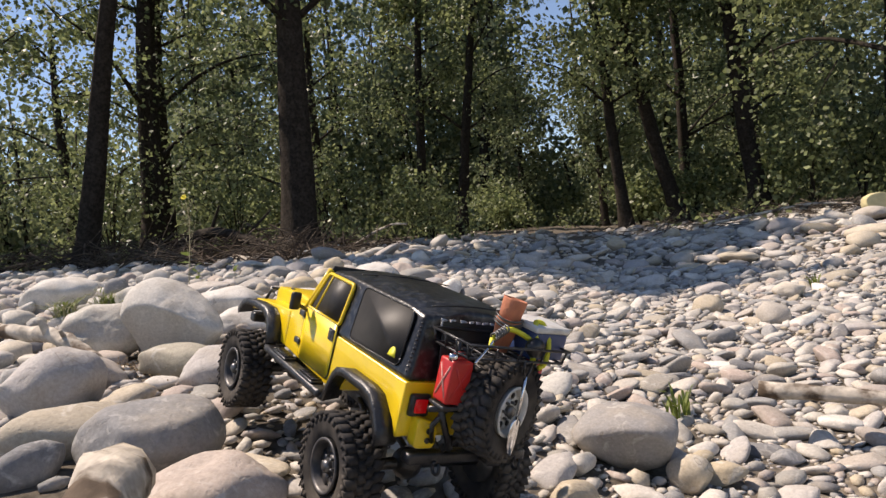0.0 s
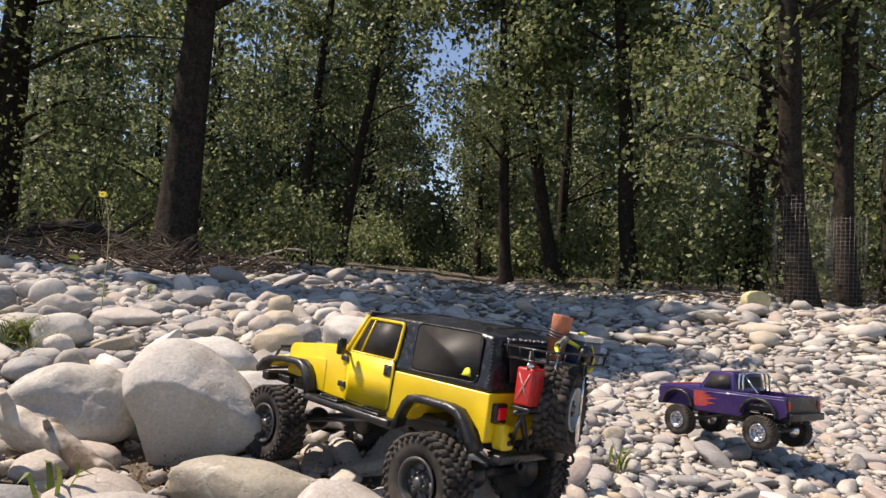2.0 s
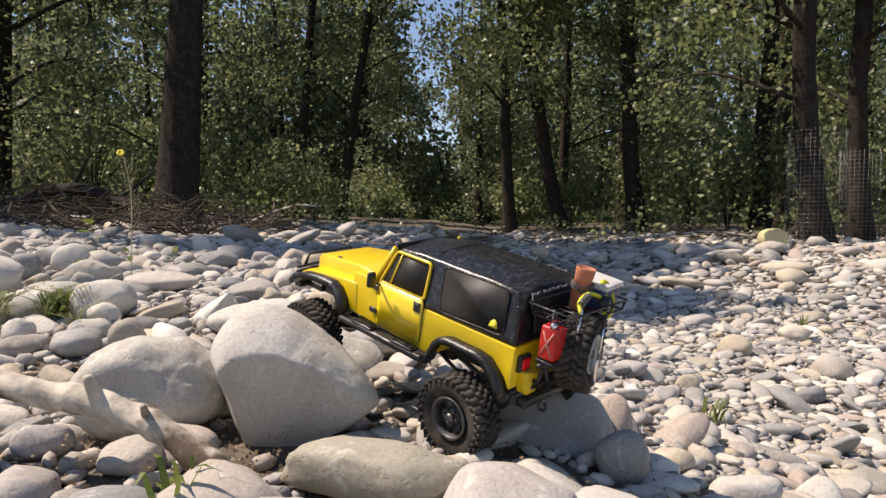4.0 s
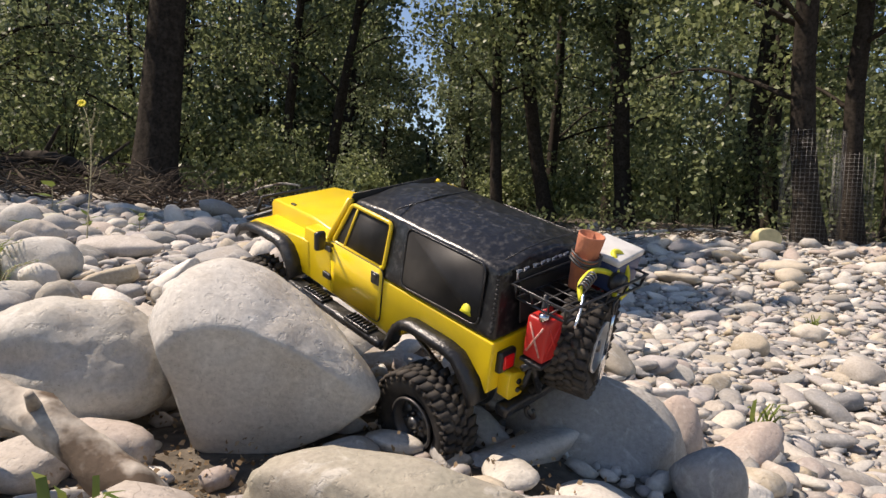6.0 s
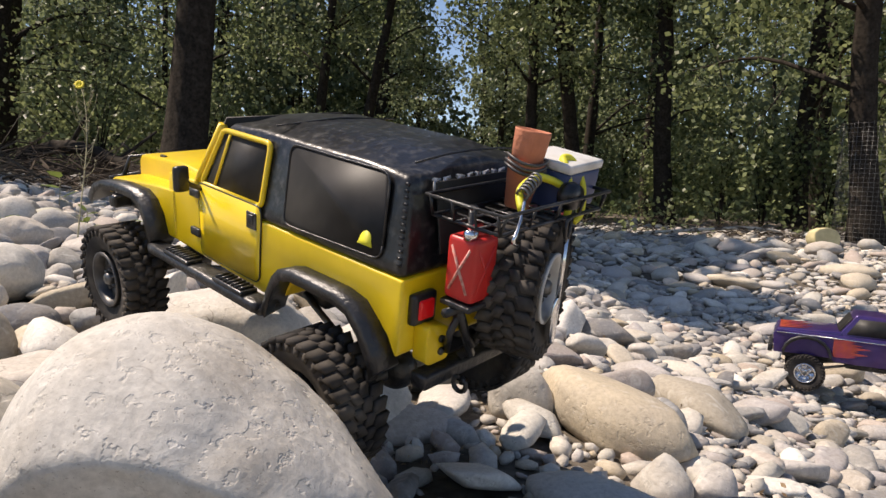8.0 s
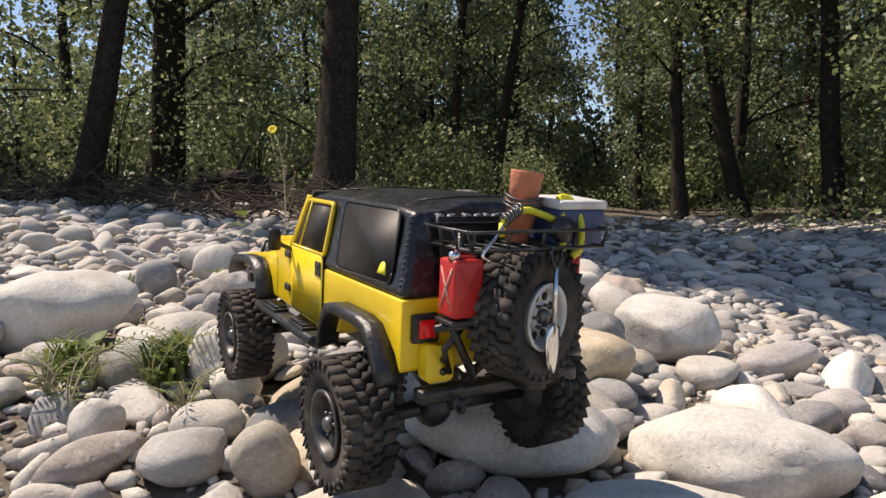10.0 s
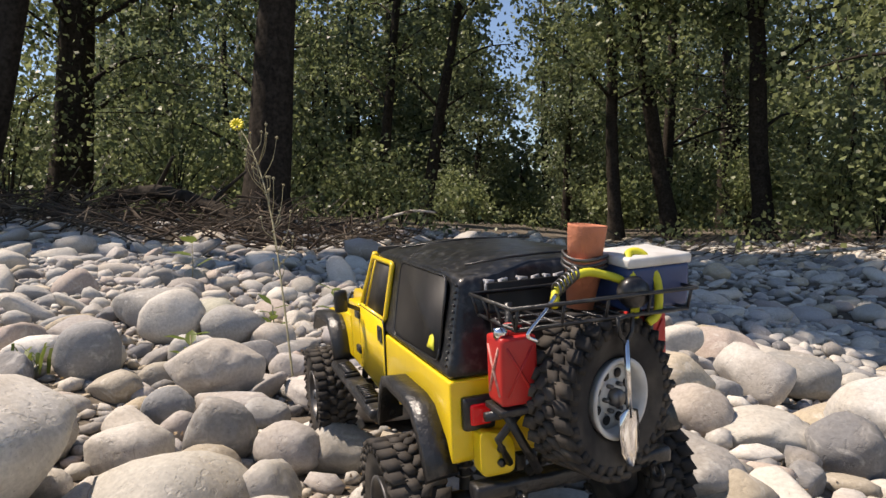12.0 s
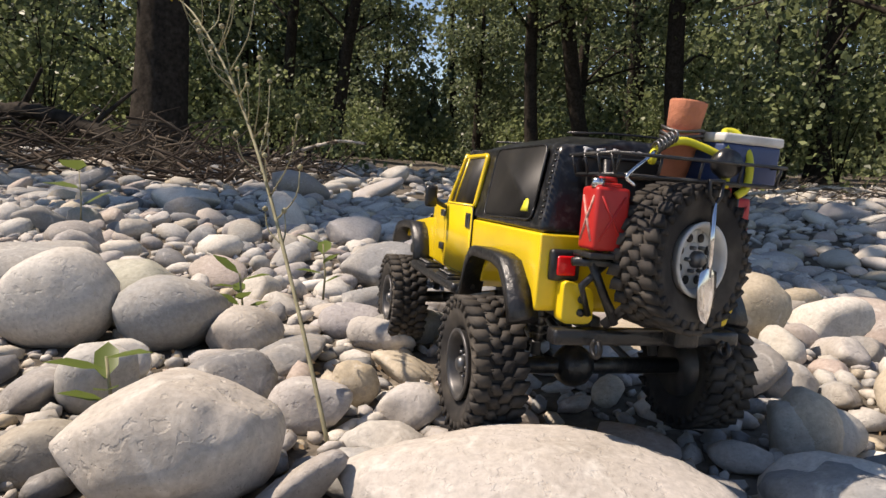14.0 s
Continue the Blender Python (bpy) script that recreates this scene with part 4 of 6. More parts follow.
    # dark discs set on the closed rim imitate the shade inside open slots
    for k in range(8):
        a = 6.28318 * (k + 0.5) / 8
        slot_shade = lathe([(0.0033, 0.0), (0.0033, 0.0008), (0.0005, 0.0009)], 10)
        o = part("slot_shade", slot_shade, M_rubber, rim)
        o.matrix_basis = pose(0.0162 * math.cos(a), 0.0103, 0.0162 * math.sin(a)) @ Matrix.Diagonal((1.0, 1.0, 1.0, 1.0))
    part("hub", hub_mesh(0.026, 0.040), M_steel, sp)
    sh = bmesh.new()
    tube(sh, [(0, 0, -0.020), (0, 0, 0.032)], 0.0020, 8)
    grip = bmesh.new()
    tube(grip, [(0, 0, 0.030), (-0.006, 0, 0.036), (-0.0075, 0, 0.047), (0.0075, 0, 0.047), (0.006, 0, 0.036), (0, 0, 0.030)], 0.0016, 6)
    bl = bmesh.new()
    row = []
    for z, w in ((-0.014, 0.003), (-0.017, 0.009), (-0.030, 0.0102), (-0.042, 0.0085), (-0.050, 0.0045), (-0.053, 0.0008)):
        row.append([bl.verts.new((x * w, 0.0022 * (1 - abs(x)) + dy, z)) for dy in (0, -0.0012) for x in (-1, -0.4, 0.4, 1)])
    for o, q in zip(row, row[1:]):
        for k in (0, 1, 2):
            bl.faces.new((o[k], o[k + 1], q[k + 1], q[k]))
            bl.faces.new((o[k + 4], q[k + 4], q[k + 5], o[k + 5]))
        bl.faces.new((o[0], q[0], q[4], o[4]))
        bl.faces.new((o[3], o[7], q[7], q[3]))
    bmesh.ops.recalc_face_normals(bl, faces=bl.faces)
    shovel = part("shovel", sh, M_chrome, car, "small steel shovel strapped on the spare wheel")
    shovel.matrix_basis = pose(-0.2727, -0.0105, 0.193, 0, 2, 107)
    part("grip", grip, M_trim, shovel)
    part("blade", bl, M_chrome, shovel)
    # red fuel cans either side of the spare
    for s in (1, -1):
        can = bx(bmesh.new(), 0, 0, 0.024, 0.024, 0.026, 0.045, 0.003)
        bx(can, 0, -0.002, 0.0475, 0.010, 0.016, 0.004, 0.0015)
        tube(can, [(0, 0.006, 0.045), (0, 0.005, 0.052), (0, -0.006, 0.052), (0, -0.007, 0.045)], 0.0022, 6)
        c = part("fuel_can", can, M_red, car, "red fuel can with a stamped cross")
        cx, cy = (-0.240, 0.056) if s == 1 else (-0.2205, -0.060)
        c.matrix_basis = pose(cx, cy, 0.184, 0, 0, 0)
        cr = bmesh.new()
        for sgn in (-1, 1):
            tube(cr, [(-0.008 * sgn, s * 0.0128, 0.008), (0, s * 0.0134, 0.024), (0.008 * sgn, s * 0.0128, 0.040)], 0.0011, 5)
        part("cross", cr, M_scratch if s == 1 else M_red, c, "scratched pale cross")
        em = bmesh.new()
        for sgn in (-1, 1):
            tube(em, [(-0.0118, -0.009 * sgn, 0.008), (-0.0122, 0, 0.024), (-0.0118, 0.009 * sgn, 0.040)], 0.0011, 5)
        part("stamped_cross", em, M_red, c)
        part("cap", lathe([(0.005, 0), (0.005, 0.006), (0.0005, 0.0065)], 12, "z"), M_chrome, c).location = (-0.004, 0.009, 0.046)
        br = bx(bmesh.new(), cx, cy, 0.182, 0.026, 0.030, 0.004, 0.001)
        tube(br, [(-0.230, s * 0.055, 0.168), (-0.236, s * 0.040, 0.140)], 0.003, 6)
        part("can_bracket", br, M_trim, c).matrix_parent_inverse = c.matrix_basis.inverted()
    # basket of thin bars above the spare
    rk = bmesh.new()
    x0, x1, y0, y1 = -0.210, -0.268, -0.062, 0.066
    for z, g2 in ((0.239, 0.0), (0.253, 0.004)):
        loop = [(x0 + g2, y0 - g2, z), (x1 - g2, y0 - g2, z), (x1 - g2, y1 + g2, z), (x0 + g2, y1 + g2, z), (x0 + g2, y0 - g2, z)]
        tube(rk, loop, 0.0014, 6)
    for k in range(9):
        y = y0 + (y1 - y0) * k / 8
        tube(rk, [(x0, y, 0.239), (x1, y, 0.239)], 0.0010, 5)
    for k in range(4):
        x = x0 + (x1 - x0) * k / 3
        tube(rk, [(x, y0, 0.2385), (x, y1, 0.2385)], 0.0010, 5)
        for y, g2 in ((y0, -0.004), (y1, 0.004)):
            tube(rk, [(x, y, 0.239), (x, y + g2, 0.253)], 0.0011, 5)
    for k in range(5):
        y = y0 + (y1 - y0) * k / 4
        tube(rk, [(x1, y, 0.239), (x1 - 0.004, y, 0.253)], 0.0011, 5)
    part("cargo_basket", rk, M_trim, car, "black wire cargo basket")
    # two clay pots, one in the other, bound with grey cord
    pot = lathe([(0.0125, 0.0), (0.018, 0.036), (0.0195, 0.036), (0.0195, 0.044), (0.0165, 0.044), (0.0115, 0.006), (0.0005, 0.006)], 26, "z")
    pot2 = lathe([(0.0150, 0.030), (0.0185, 0.070), (0.0185, 0.072), (0.0168, 0.072), (0.0140, 0.034), (0.0005, 0.034)], 26, "z")
    p1 = part("lower_pot", pot, M_clay, car, "terracotta pot lying upright in the basket")
    p1.matrix_basis = pose(-0.232, -0.001, 0.240, 6, -3, 0) @ Matrix.Diagonal((0.72, 0.72, 0.80, 1))
    part("upper_pot", pot2, M_clay, p1, "terracotta pot stacked on another")
    wrap = bmesh.new()
    for z in (0.036, 0.040, 0.045):
        tube(wrap, [(0.0208 * math.cos(a), 0.0208 * math.sin(a), z + 0.0025 * math.sin(2 * a)) for a in (6.28318 * k / 20 for k in range(21))], 0.0016, 5)
    part("cord_wrap", wrap, M_wheelgrey, p1, "grey cord wound round the pots")
    # blue cool box with a white lid
    cool = part("cool_box", bx(bmesh.new(), 0, 0, 0.015, 0.044, 0.052, 0.030, 0.003), M_blue, car, "small blue cool box with a white lid")
    cool.matrix_basis = pose(-0.236, -0.045, 0.240, 0, -4, 4)
    part("lid", bx(bmesh.new(), 0, 0, 0.033, 0.046, 0.054, 0.007, 0.002), M_white, cool)
    cord = bmesh.new()
    tube(cord, smooth_line([(-0.262, 0.036, 0.250), (-0.252, 0.026, 0.260), (-0.250, 0.006, 0.267), (-0.252, -0.010, 0.264), (-0.256, -0.022, 0.259)]), 0.0029, 8)
    tube(cord, smooth_line([(-0.262, -0.024, 0.236), (-0.263, -0.024, 0.250), (-0.256, -0.025, 0.271), (-0.248, -0.031, 0.277), (-0.251, -0.040, 0.275), (-0.260, -0.044, 0.258), (-0.264, -0.041, 0.238), (-0.263, -0.034, 0.231)]), 0.0029, 8)
    part("bungee_cord", cord, M_cord, car, "bright yellow bungee cord holding the load")
    coil = [(-0.258 + 0.0044 * math.cos(6.28318 * j / 10), 0.032 - j * 0.00026, 0.259 + j * 0.00018 + 0.0044 * math.sin(6.28318 * j / 10)) for j in range(61)]
    part("wire_coil", tube(bmesh.new(), coil, 0.0010, 5), M_steel, car, "tight steel wire coil")
    hook = smooth_line([(-0.262, 0.034, 0.257), (-0.269, 0.046, 0.249), (-0.274, 0.056, 0.243), (-0.276, 0.062, 0.237), (-0.274, 0.054, 0.232)])
    part("cord_hook", tube(bmesh.new(), hook, 0.0013, 6), M_chrome, car, "bent steel hook")
    lampb = lathe([(0.009, -0.006), (0.011, 0.0), (0.009, 0.006), (0.0005, 0.007)], 18)
    part("spot_lamp", lampb, M_black, car, "round black spot lamp").matrix_basis = pose(-0.264, -0.022, 0.253, 0, 0, 90)
    # underside
    ch = bmesh.new()
    for y in (-0.032, 0.032):
        bx(ch, 0.040, y, 0.122, 0.48, 0.008, 0.014, 0.002)
    bx(ch, -0.005, 0, 0.113, 0.10, 0.060, 0.026, 0.004)
    bx(ch, 0.05, 0, 0.137, 0.34, 0.12, 0.010, 0.003)
    part("chassis", ch, M_trim, car)
    for x in (-0.140, 0.205):
        ax = bmesh.new()
        tube(ax, [(x, -0.095, 0.073), (x, 0.095, 0.073)], 0.0075, 10)
        t = bmesh.new()
        bmesh.ops.create_uvsphere(t, u_segments=14, v_segments=8, radius=0.019)
        add(ax, t, pose(x, 0.018, 0.073))
        axle = part("axle", ax, M_trim, car)
        lk = bmesh.new()
        for y in (-0.045, 0.045):
            tube(lk, [(x, y, 0.072), (x * 0.18, y * 0.7, 0.108)], 0.0035, 6)
        tube(lk, [(x * 0.9, 0.012, 0.082), (0, 0, 0.108)], 0.004, 8)
        part("link", lk, M_steel, axle)
        for y in (-0.058, 0.058):
            shk = bmesh.new()
            tube(shk, [(x - 0.006, y, 0.084), (x + 0.01 * (1 if x < 0 else -1), y * 0.8, 0.165)], 0.0045, 8)
            for k in range(9):
                c = Vector((x - 0.004, y * 0.99, 0.096)).lerp(Vector((x + 0.008 * (1 if x < 0 else -1), y * 0.82, 0.150)), k / 8)
                tube(shk, [c + Vector((0.0075 * math.cos(a), 0.0075 * math.sin(a), 0.001 * a / 6.28)) for a in (6.28318 * j / 10 for j in range(11))], 0.0011, 4)
            part("shock_absorber", shk, M_steel, axle)
    wheels = wheels_for(car, 0.0595, 0.044, 0.0290, JEEP_AXLES, M_wheelgrey, M_steel)
    return car, wheels


def arc3(x, y, z, r):
    return [(x - r * math.sin(a), y, z + r * math.cos(a)) for a in (0.3 + 5.6 * k / 12 for k in range(13))]


def smooth_line(pts, n=5):
    """Catmull-Rom through points."""
    p = [Vector(q) for q in pts]
    p = [p[0] * 2 - p[1]] + p + [p[-1] * 2 - p[-2]]
    out = []
    for i in range(1, len(p) - 2):
        for k in range(n):
            t = k / n
            out.append(0.5 * (2 * p[i] + (p[i + 1] - p[i - 1]) * t + (2 * p[i - 1] - 5 * p[i] + 4 * p[i + 1] - p[i + 2]) * t * t + (3 * p[i] - p[i - 1] - 3 * p[i + 1] + p[i + 2]) * t ** 3))
    return out + [p[-2]]


def build_truck():
    car = tagged(new("model_pickup"), "purple radio-controlled pickup with orange flames and a chrome roll bar", "toy car")
    R = 0.052
    fa = arc(0.150, 0.100, 0.058, 180, 0, 8, 0.8)
    ra = arc(-0.150, 0.100, 0.058, 180, 0, 8, 0.8)
    # flanks run from the nose to the tail with both arches cut out
    outline = [(0.232, 0.100), (0.236, 0.150), (0.228, 0.166), (-0.232, 0.166), (-0.236, 0.110), (-0.212, 0.100)] + ra[0:] + [(-0.080, 0.092), (0.080, 0.092)] + fa
    nose = prism([(0.232, 0.100), (0.236, 0.150), (0.226, 0.168), (0.070, 0.176), (0.060, 0.100)], -0.086, 0.086, 0.003)
    for s in (1, -1):
        fl = prism(outline, s * 0.082, s * 0.094, 0.0015)
        part("flank", fl, M_purple, car)
        # thin chrome bar that stands in for the pale highlight along the flank
        tr = bmesh.new()
        tube(tr, [(0.230, s * 0.0950, 0.158), (-0.232, s * 0.0950, 0.158)], 0.0015, 5)
        part("highlight_line", tr, M_chrome, car)
        fl = bmesh.new()
        for k in range(6):
            t = bmesh.new()
            z = 0.112 + 0.008 * k
            ln = (0.055, 0.080, 0.060, 0.086, 0.066, 0.050)[k]
            a = [t.verts.new((0.085, s * 0.0943, z - 0.005)), t.verts.new((0.088, s * 0.0943, z + 0.005)), t.verts.new((0.085 - ln * 0.6, s * 0.0945, z + 0.005)), t.verts.new((0.085 - ln, s * 0.0945, z + 0.001)), t.verts.new((0.085 - ln * 0.6, s * 0.0945, z - 0.004))]
            f = t.faces.new(a)
            ex = bmesh.ops.extrude_face_region(t, geom=[f])
            for v in ex["geom"]:
                if isinstance(v, bmesh.types.BMVert):
                    v.co.y += s * (0.0006 + 0.0002 * k)
            bmesh.ops.recalc_face_normals(t, faces=t.faces)
            add(fl, t)
        part("flame_decal", fl, M_flame, car, "painted orange-red flames", smooth=False)
        for pts in ([(0.088, 0.106)] + [(x, z + 0.006) for x, z in arc(0.150, 0.100, 0.062, 176, 4, 8, 0.82)], [(x, z + 0.006) for x, z in arc(-0.150, 0.100, 0.062, 176, 4, 8, 0.82)]):
            flare(car, pts, s * 0.092, s * 0.108, M_trim, "fender_flare")
    for x0, x1, nm in ((0.060, 0.215, "hood"),):
        part(nm, nose, M_purple, car)
    hf = bmesh.new()
    for k in range(5):
        y = -0.06 + 0.03 * k
        t = bmesh.new()
        a = [t.verts.new(c) for c in ((0.222, y - 0.012, 0.1690), (0.222, y + 0.012, 0.1690), (0.185, y + 0.006, 0.1711), (0.150 - 0.012 * (k % 2), y, 0.1732), (0.185, y - 0.006, 0.1711))]
        f = t.faces.new(a)
        ex = bmesh.ops.extrude_face_region(t, geom=[f])
        for v in ex["geom"]:
            if isinstance(v, bmesh.types.BMVert):
                v.co.z += 0.0012
        bmesh.ops.recalc_face_normals(t, faces=t.faces)
        add(hf, t)
    part("hood_flames", hf, M_flame, car, smooth=False)
    cab = prism([(0.078, 0.166), (0.040, 0.222), (0.034, 0.226), (-0.040, 0.226), (-0.050, 0.220), (-0.056, 0.166), (-0.056, 0.100), (0.078, 0.100)], -0.084, 0.084, 0.003,
                lambda x, y, z: Vector((x, y * (1.0 - max(0, z - 0.166) * 2.2), z)))
    c = part("cab", cab, M_purple, car)
    for s in (1, -1):
        g = bmesh.new()
        pts = [(0.058, 0.172), (0.030, 0.216), (-0.036, 0.216), (-0.044, 0.172)]
        a = [g.verts.new((x, s * (0.0846 * (1.0 - max(0, z - 0.166) * 2.2)), z)) for x, z in pts]
        b = [g.verts.new(v.co + Vector((0, s * 0.0012, 0))) for v in a]
        g.faces.new(a), g.faces.new(b)
        for i in range(4):
            g.faces.new((a[(i + 1) % 4], a[i], b[i], b[(i + 1) % 4]))
        bmesh.ops.recalc_face_normals(g, faces=g.faces)
        part("side_window", g, M_glass, c)
    part("windshield", bx(bmesh.new(), 0.061, 0, 0.195, 0.0015, 0.140, 0.052, 0.0006, (0, -34, 0)), M_glass, c)
    part("rear_window", bx(bmesh.new(), -0.0548, 0, 0.195, 0.0015, 0.125, 0.036, 0.0006, (0, 7, 0)), M_glass, c)
    bed = bx(bmesh.new(), -0.146, 0, 0.122, 0.172, 0.166, 0.008, 0.001)
    for k in range(11):
        bx(bed, -0.146, -0.07 + 0.014 * k, 0.127, 0.168, 0.006, 0.004, 0.001)
    bx(bed, -0.231, 0, 0.138, 0.008, 0.166, 0.056, 0.002)
    part("bed", bed, M_trim, car, "ribbed dark load bed")
    rbm = bmesh.new()
    for x in (-0.066, -0.080):
        tube(rbm, smooth_line([(x, -0.072, 0.166), (x, -0.070, 0.205), (x, -0.058, 0.224), (x, 0, 0.227), (x, 0.058, 0.224), (x, 0.070, 0.205), (x, 0.072, 0.166)]), 0.0032, 8)
    for s in (1, -1):
        tube(rbm, [(-0.080, s * 0.062, 0.220), (-0.130, s * 0.070, 0.166)], 0.003, 8)
    part("roll_bar", rbm, M_chrome, car, "chrome tube roll bar")
    for x in (0.242, -0.245):
        b = bx(bmesh.new(), x, 0, 0.108, 0.012, 0.170, 0.022, 0.003)
        part("bumper", b, M_trim, car)
    for s in (1, -1):
        part("headlight", bx(bmesh.new(), 0.2365, s * 0.066, 0.142, 0.004, 0.024, 0.014, 0.002), M_chrome, car)
        part("tail_light", bx(bmesh.new(), -0.2360, s * 0.078, 0.140, 0.003, 0.012, 0.026, 0.001), M_red, car)
    ch = bmesh.new()
    for y in (-0.03, 0.03):
        bx(ch, 0, y, 0.088, 0.42, 0.008, 0.016, 0.002)
    bx(ch, 0, 0, 0.080, 0.10, 0.06, 0.026, 0.004)
    part("chassis", ch, M_trim, car)
    for x in (-0.150, 0.150):
        ax = bmesh.new()
        tube(ax, [(x, -0.08, R), (x, 0.08, R)], 0.007, 10)
        for y in (-0.05, 0.05):
            tube(ax, [(x, y, R), (x * 0.8, y * 0.8, 0.115)], 0.005, 8)
            tube(ax, [(x, y, R), (x * 0.2, y * 0.6, 0.08)], 0.004, 8)
        part("axle", ax, M_steel, car)
    wheels = wheels_for(car, R, 0.040, 0.026, ((0.150, 0.088, R), (0.150, -0.088, R), (-0.150, 0.088, R), (-0.150, -0.088, R)), M_chrome, M_steel)
    return car, wheels


jeep, jeep_wheels = build_jeep()
truck, truck_wheels = build_truck()
TRUCK = [
    (0.0, pose(2.050, 1.330, -0.210, 0, 0, 146)),
    (0.5, pose(1.700, 1.560, -0.200, 0, -3, 134)),
    (1.0, pose(1.490, 1.740, -0.190, 4, -10, 118)),
    (1.5, pose(1.428, 1.840, -0.186, 6, -13, 110)),
    (1.8, pose(1.272, 1.910, -0.171, 2, 3, 121)),
    (2.3, pose(1.070, 2.130, -0.180, 3, 5, 124)),
    (2.7, pose(0.850, 2.270, -0.165, 0, -1, 134)),
    (3.4, pose(0.540, 2.540, -0.125, 2, -2, 144)),
    (4.5, pose(0.400, 2.640, -0.100, 0, -2, 146)),
    (7.3, pose(0.420, 2.640, -0.100, 0, -2, 147)),
    (8.2, pose(1.500, 2.300, -0.190, 0, 0, 158)),
    (9.2, pose(3.200, 2.300, -0.190, 0, 0, 176)),
    (14.0, pose(3.600, 2.250, -0.190, 0, 0, 180)),
]


# ---- trees ----
def leaf_cloud(centres, spreads, counts, size, rng, droop=0.35):
    """Kite-shaped leaves strewn about centres; each leaf is an island of its own."""
    c = np.repeat(np.array(centres), counts, axis=0)
    s = np.repeat(np.array(spreads), counts, axis=0)[:, None]
    n = len(c)
    p = c + rng.normal(size=(n, 3)) * s * np.array((1.0, 1.0, 0.75))
    ax = rng.normal(size=(n, 3))
    ax[:, 2] -= droop
    ax /= np.linalg.norm(ax, axis=1)[:, None]
    o = rng.normal(size=(n, 3))
    o -= ax * (o * ax).sum(1)[:, None]
    o /= np.linalg.norm(o, axis=1)[:, None]
    L = ((np.repeat(np.array(size), counts) if np.ndim(size) else size) * rng.uniform(0.6, 1.3, n))[:, None]
    nrm = np.cross(ax, o)
    v = np.empty((n, 4, 3))
    v[:, 0] = p
    v[:, 1] = p + ax * L * 0.42 + o * L * 0.36 + nrm * L * 0.08
    v[:, 2] = p + ax * L
    v[:, 3] = p + ax * L * 0.42 - o * L * 0.36 + nrm * L * 0.08
    return v.reshape(-1, 3)


def leaf_object(name, verts, mat, parent=None):
    n = len(verts) // 4
    me = bpy.data.meshes.new(name)
    me.vertices.add(len(verts))
    me.vertices.foreach_set("co", verts.ravel())
    me.loops.add(n * 4)
    me.loops.foreach_set("vertex_index", np.arange(n * 4))
    me.polygons.add(n)
    me.polygons.foreach_set("loop_start", np.arange(0, n * 4, 4))
    me.polygons.foreach_set("loop_total", np.full(n, 4))
    me.update(calc_edges=True)
    me.materials.append(mat)
    ob = new(name, me)
    if parent:
        ob.parent = parent
    return ob


def wobble(p, k, a):
    return p + Vector((noise.noise(p * k), noise.noise(p * k + Vector((7, 3, 1))), 0)) * a


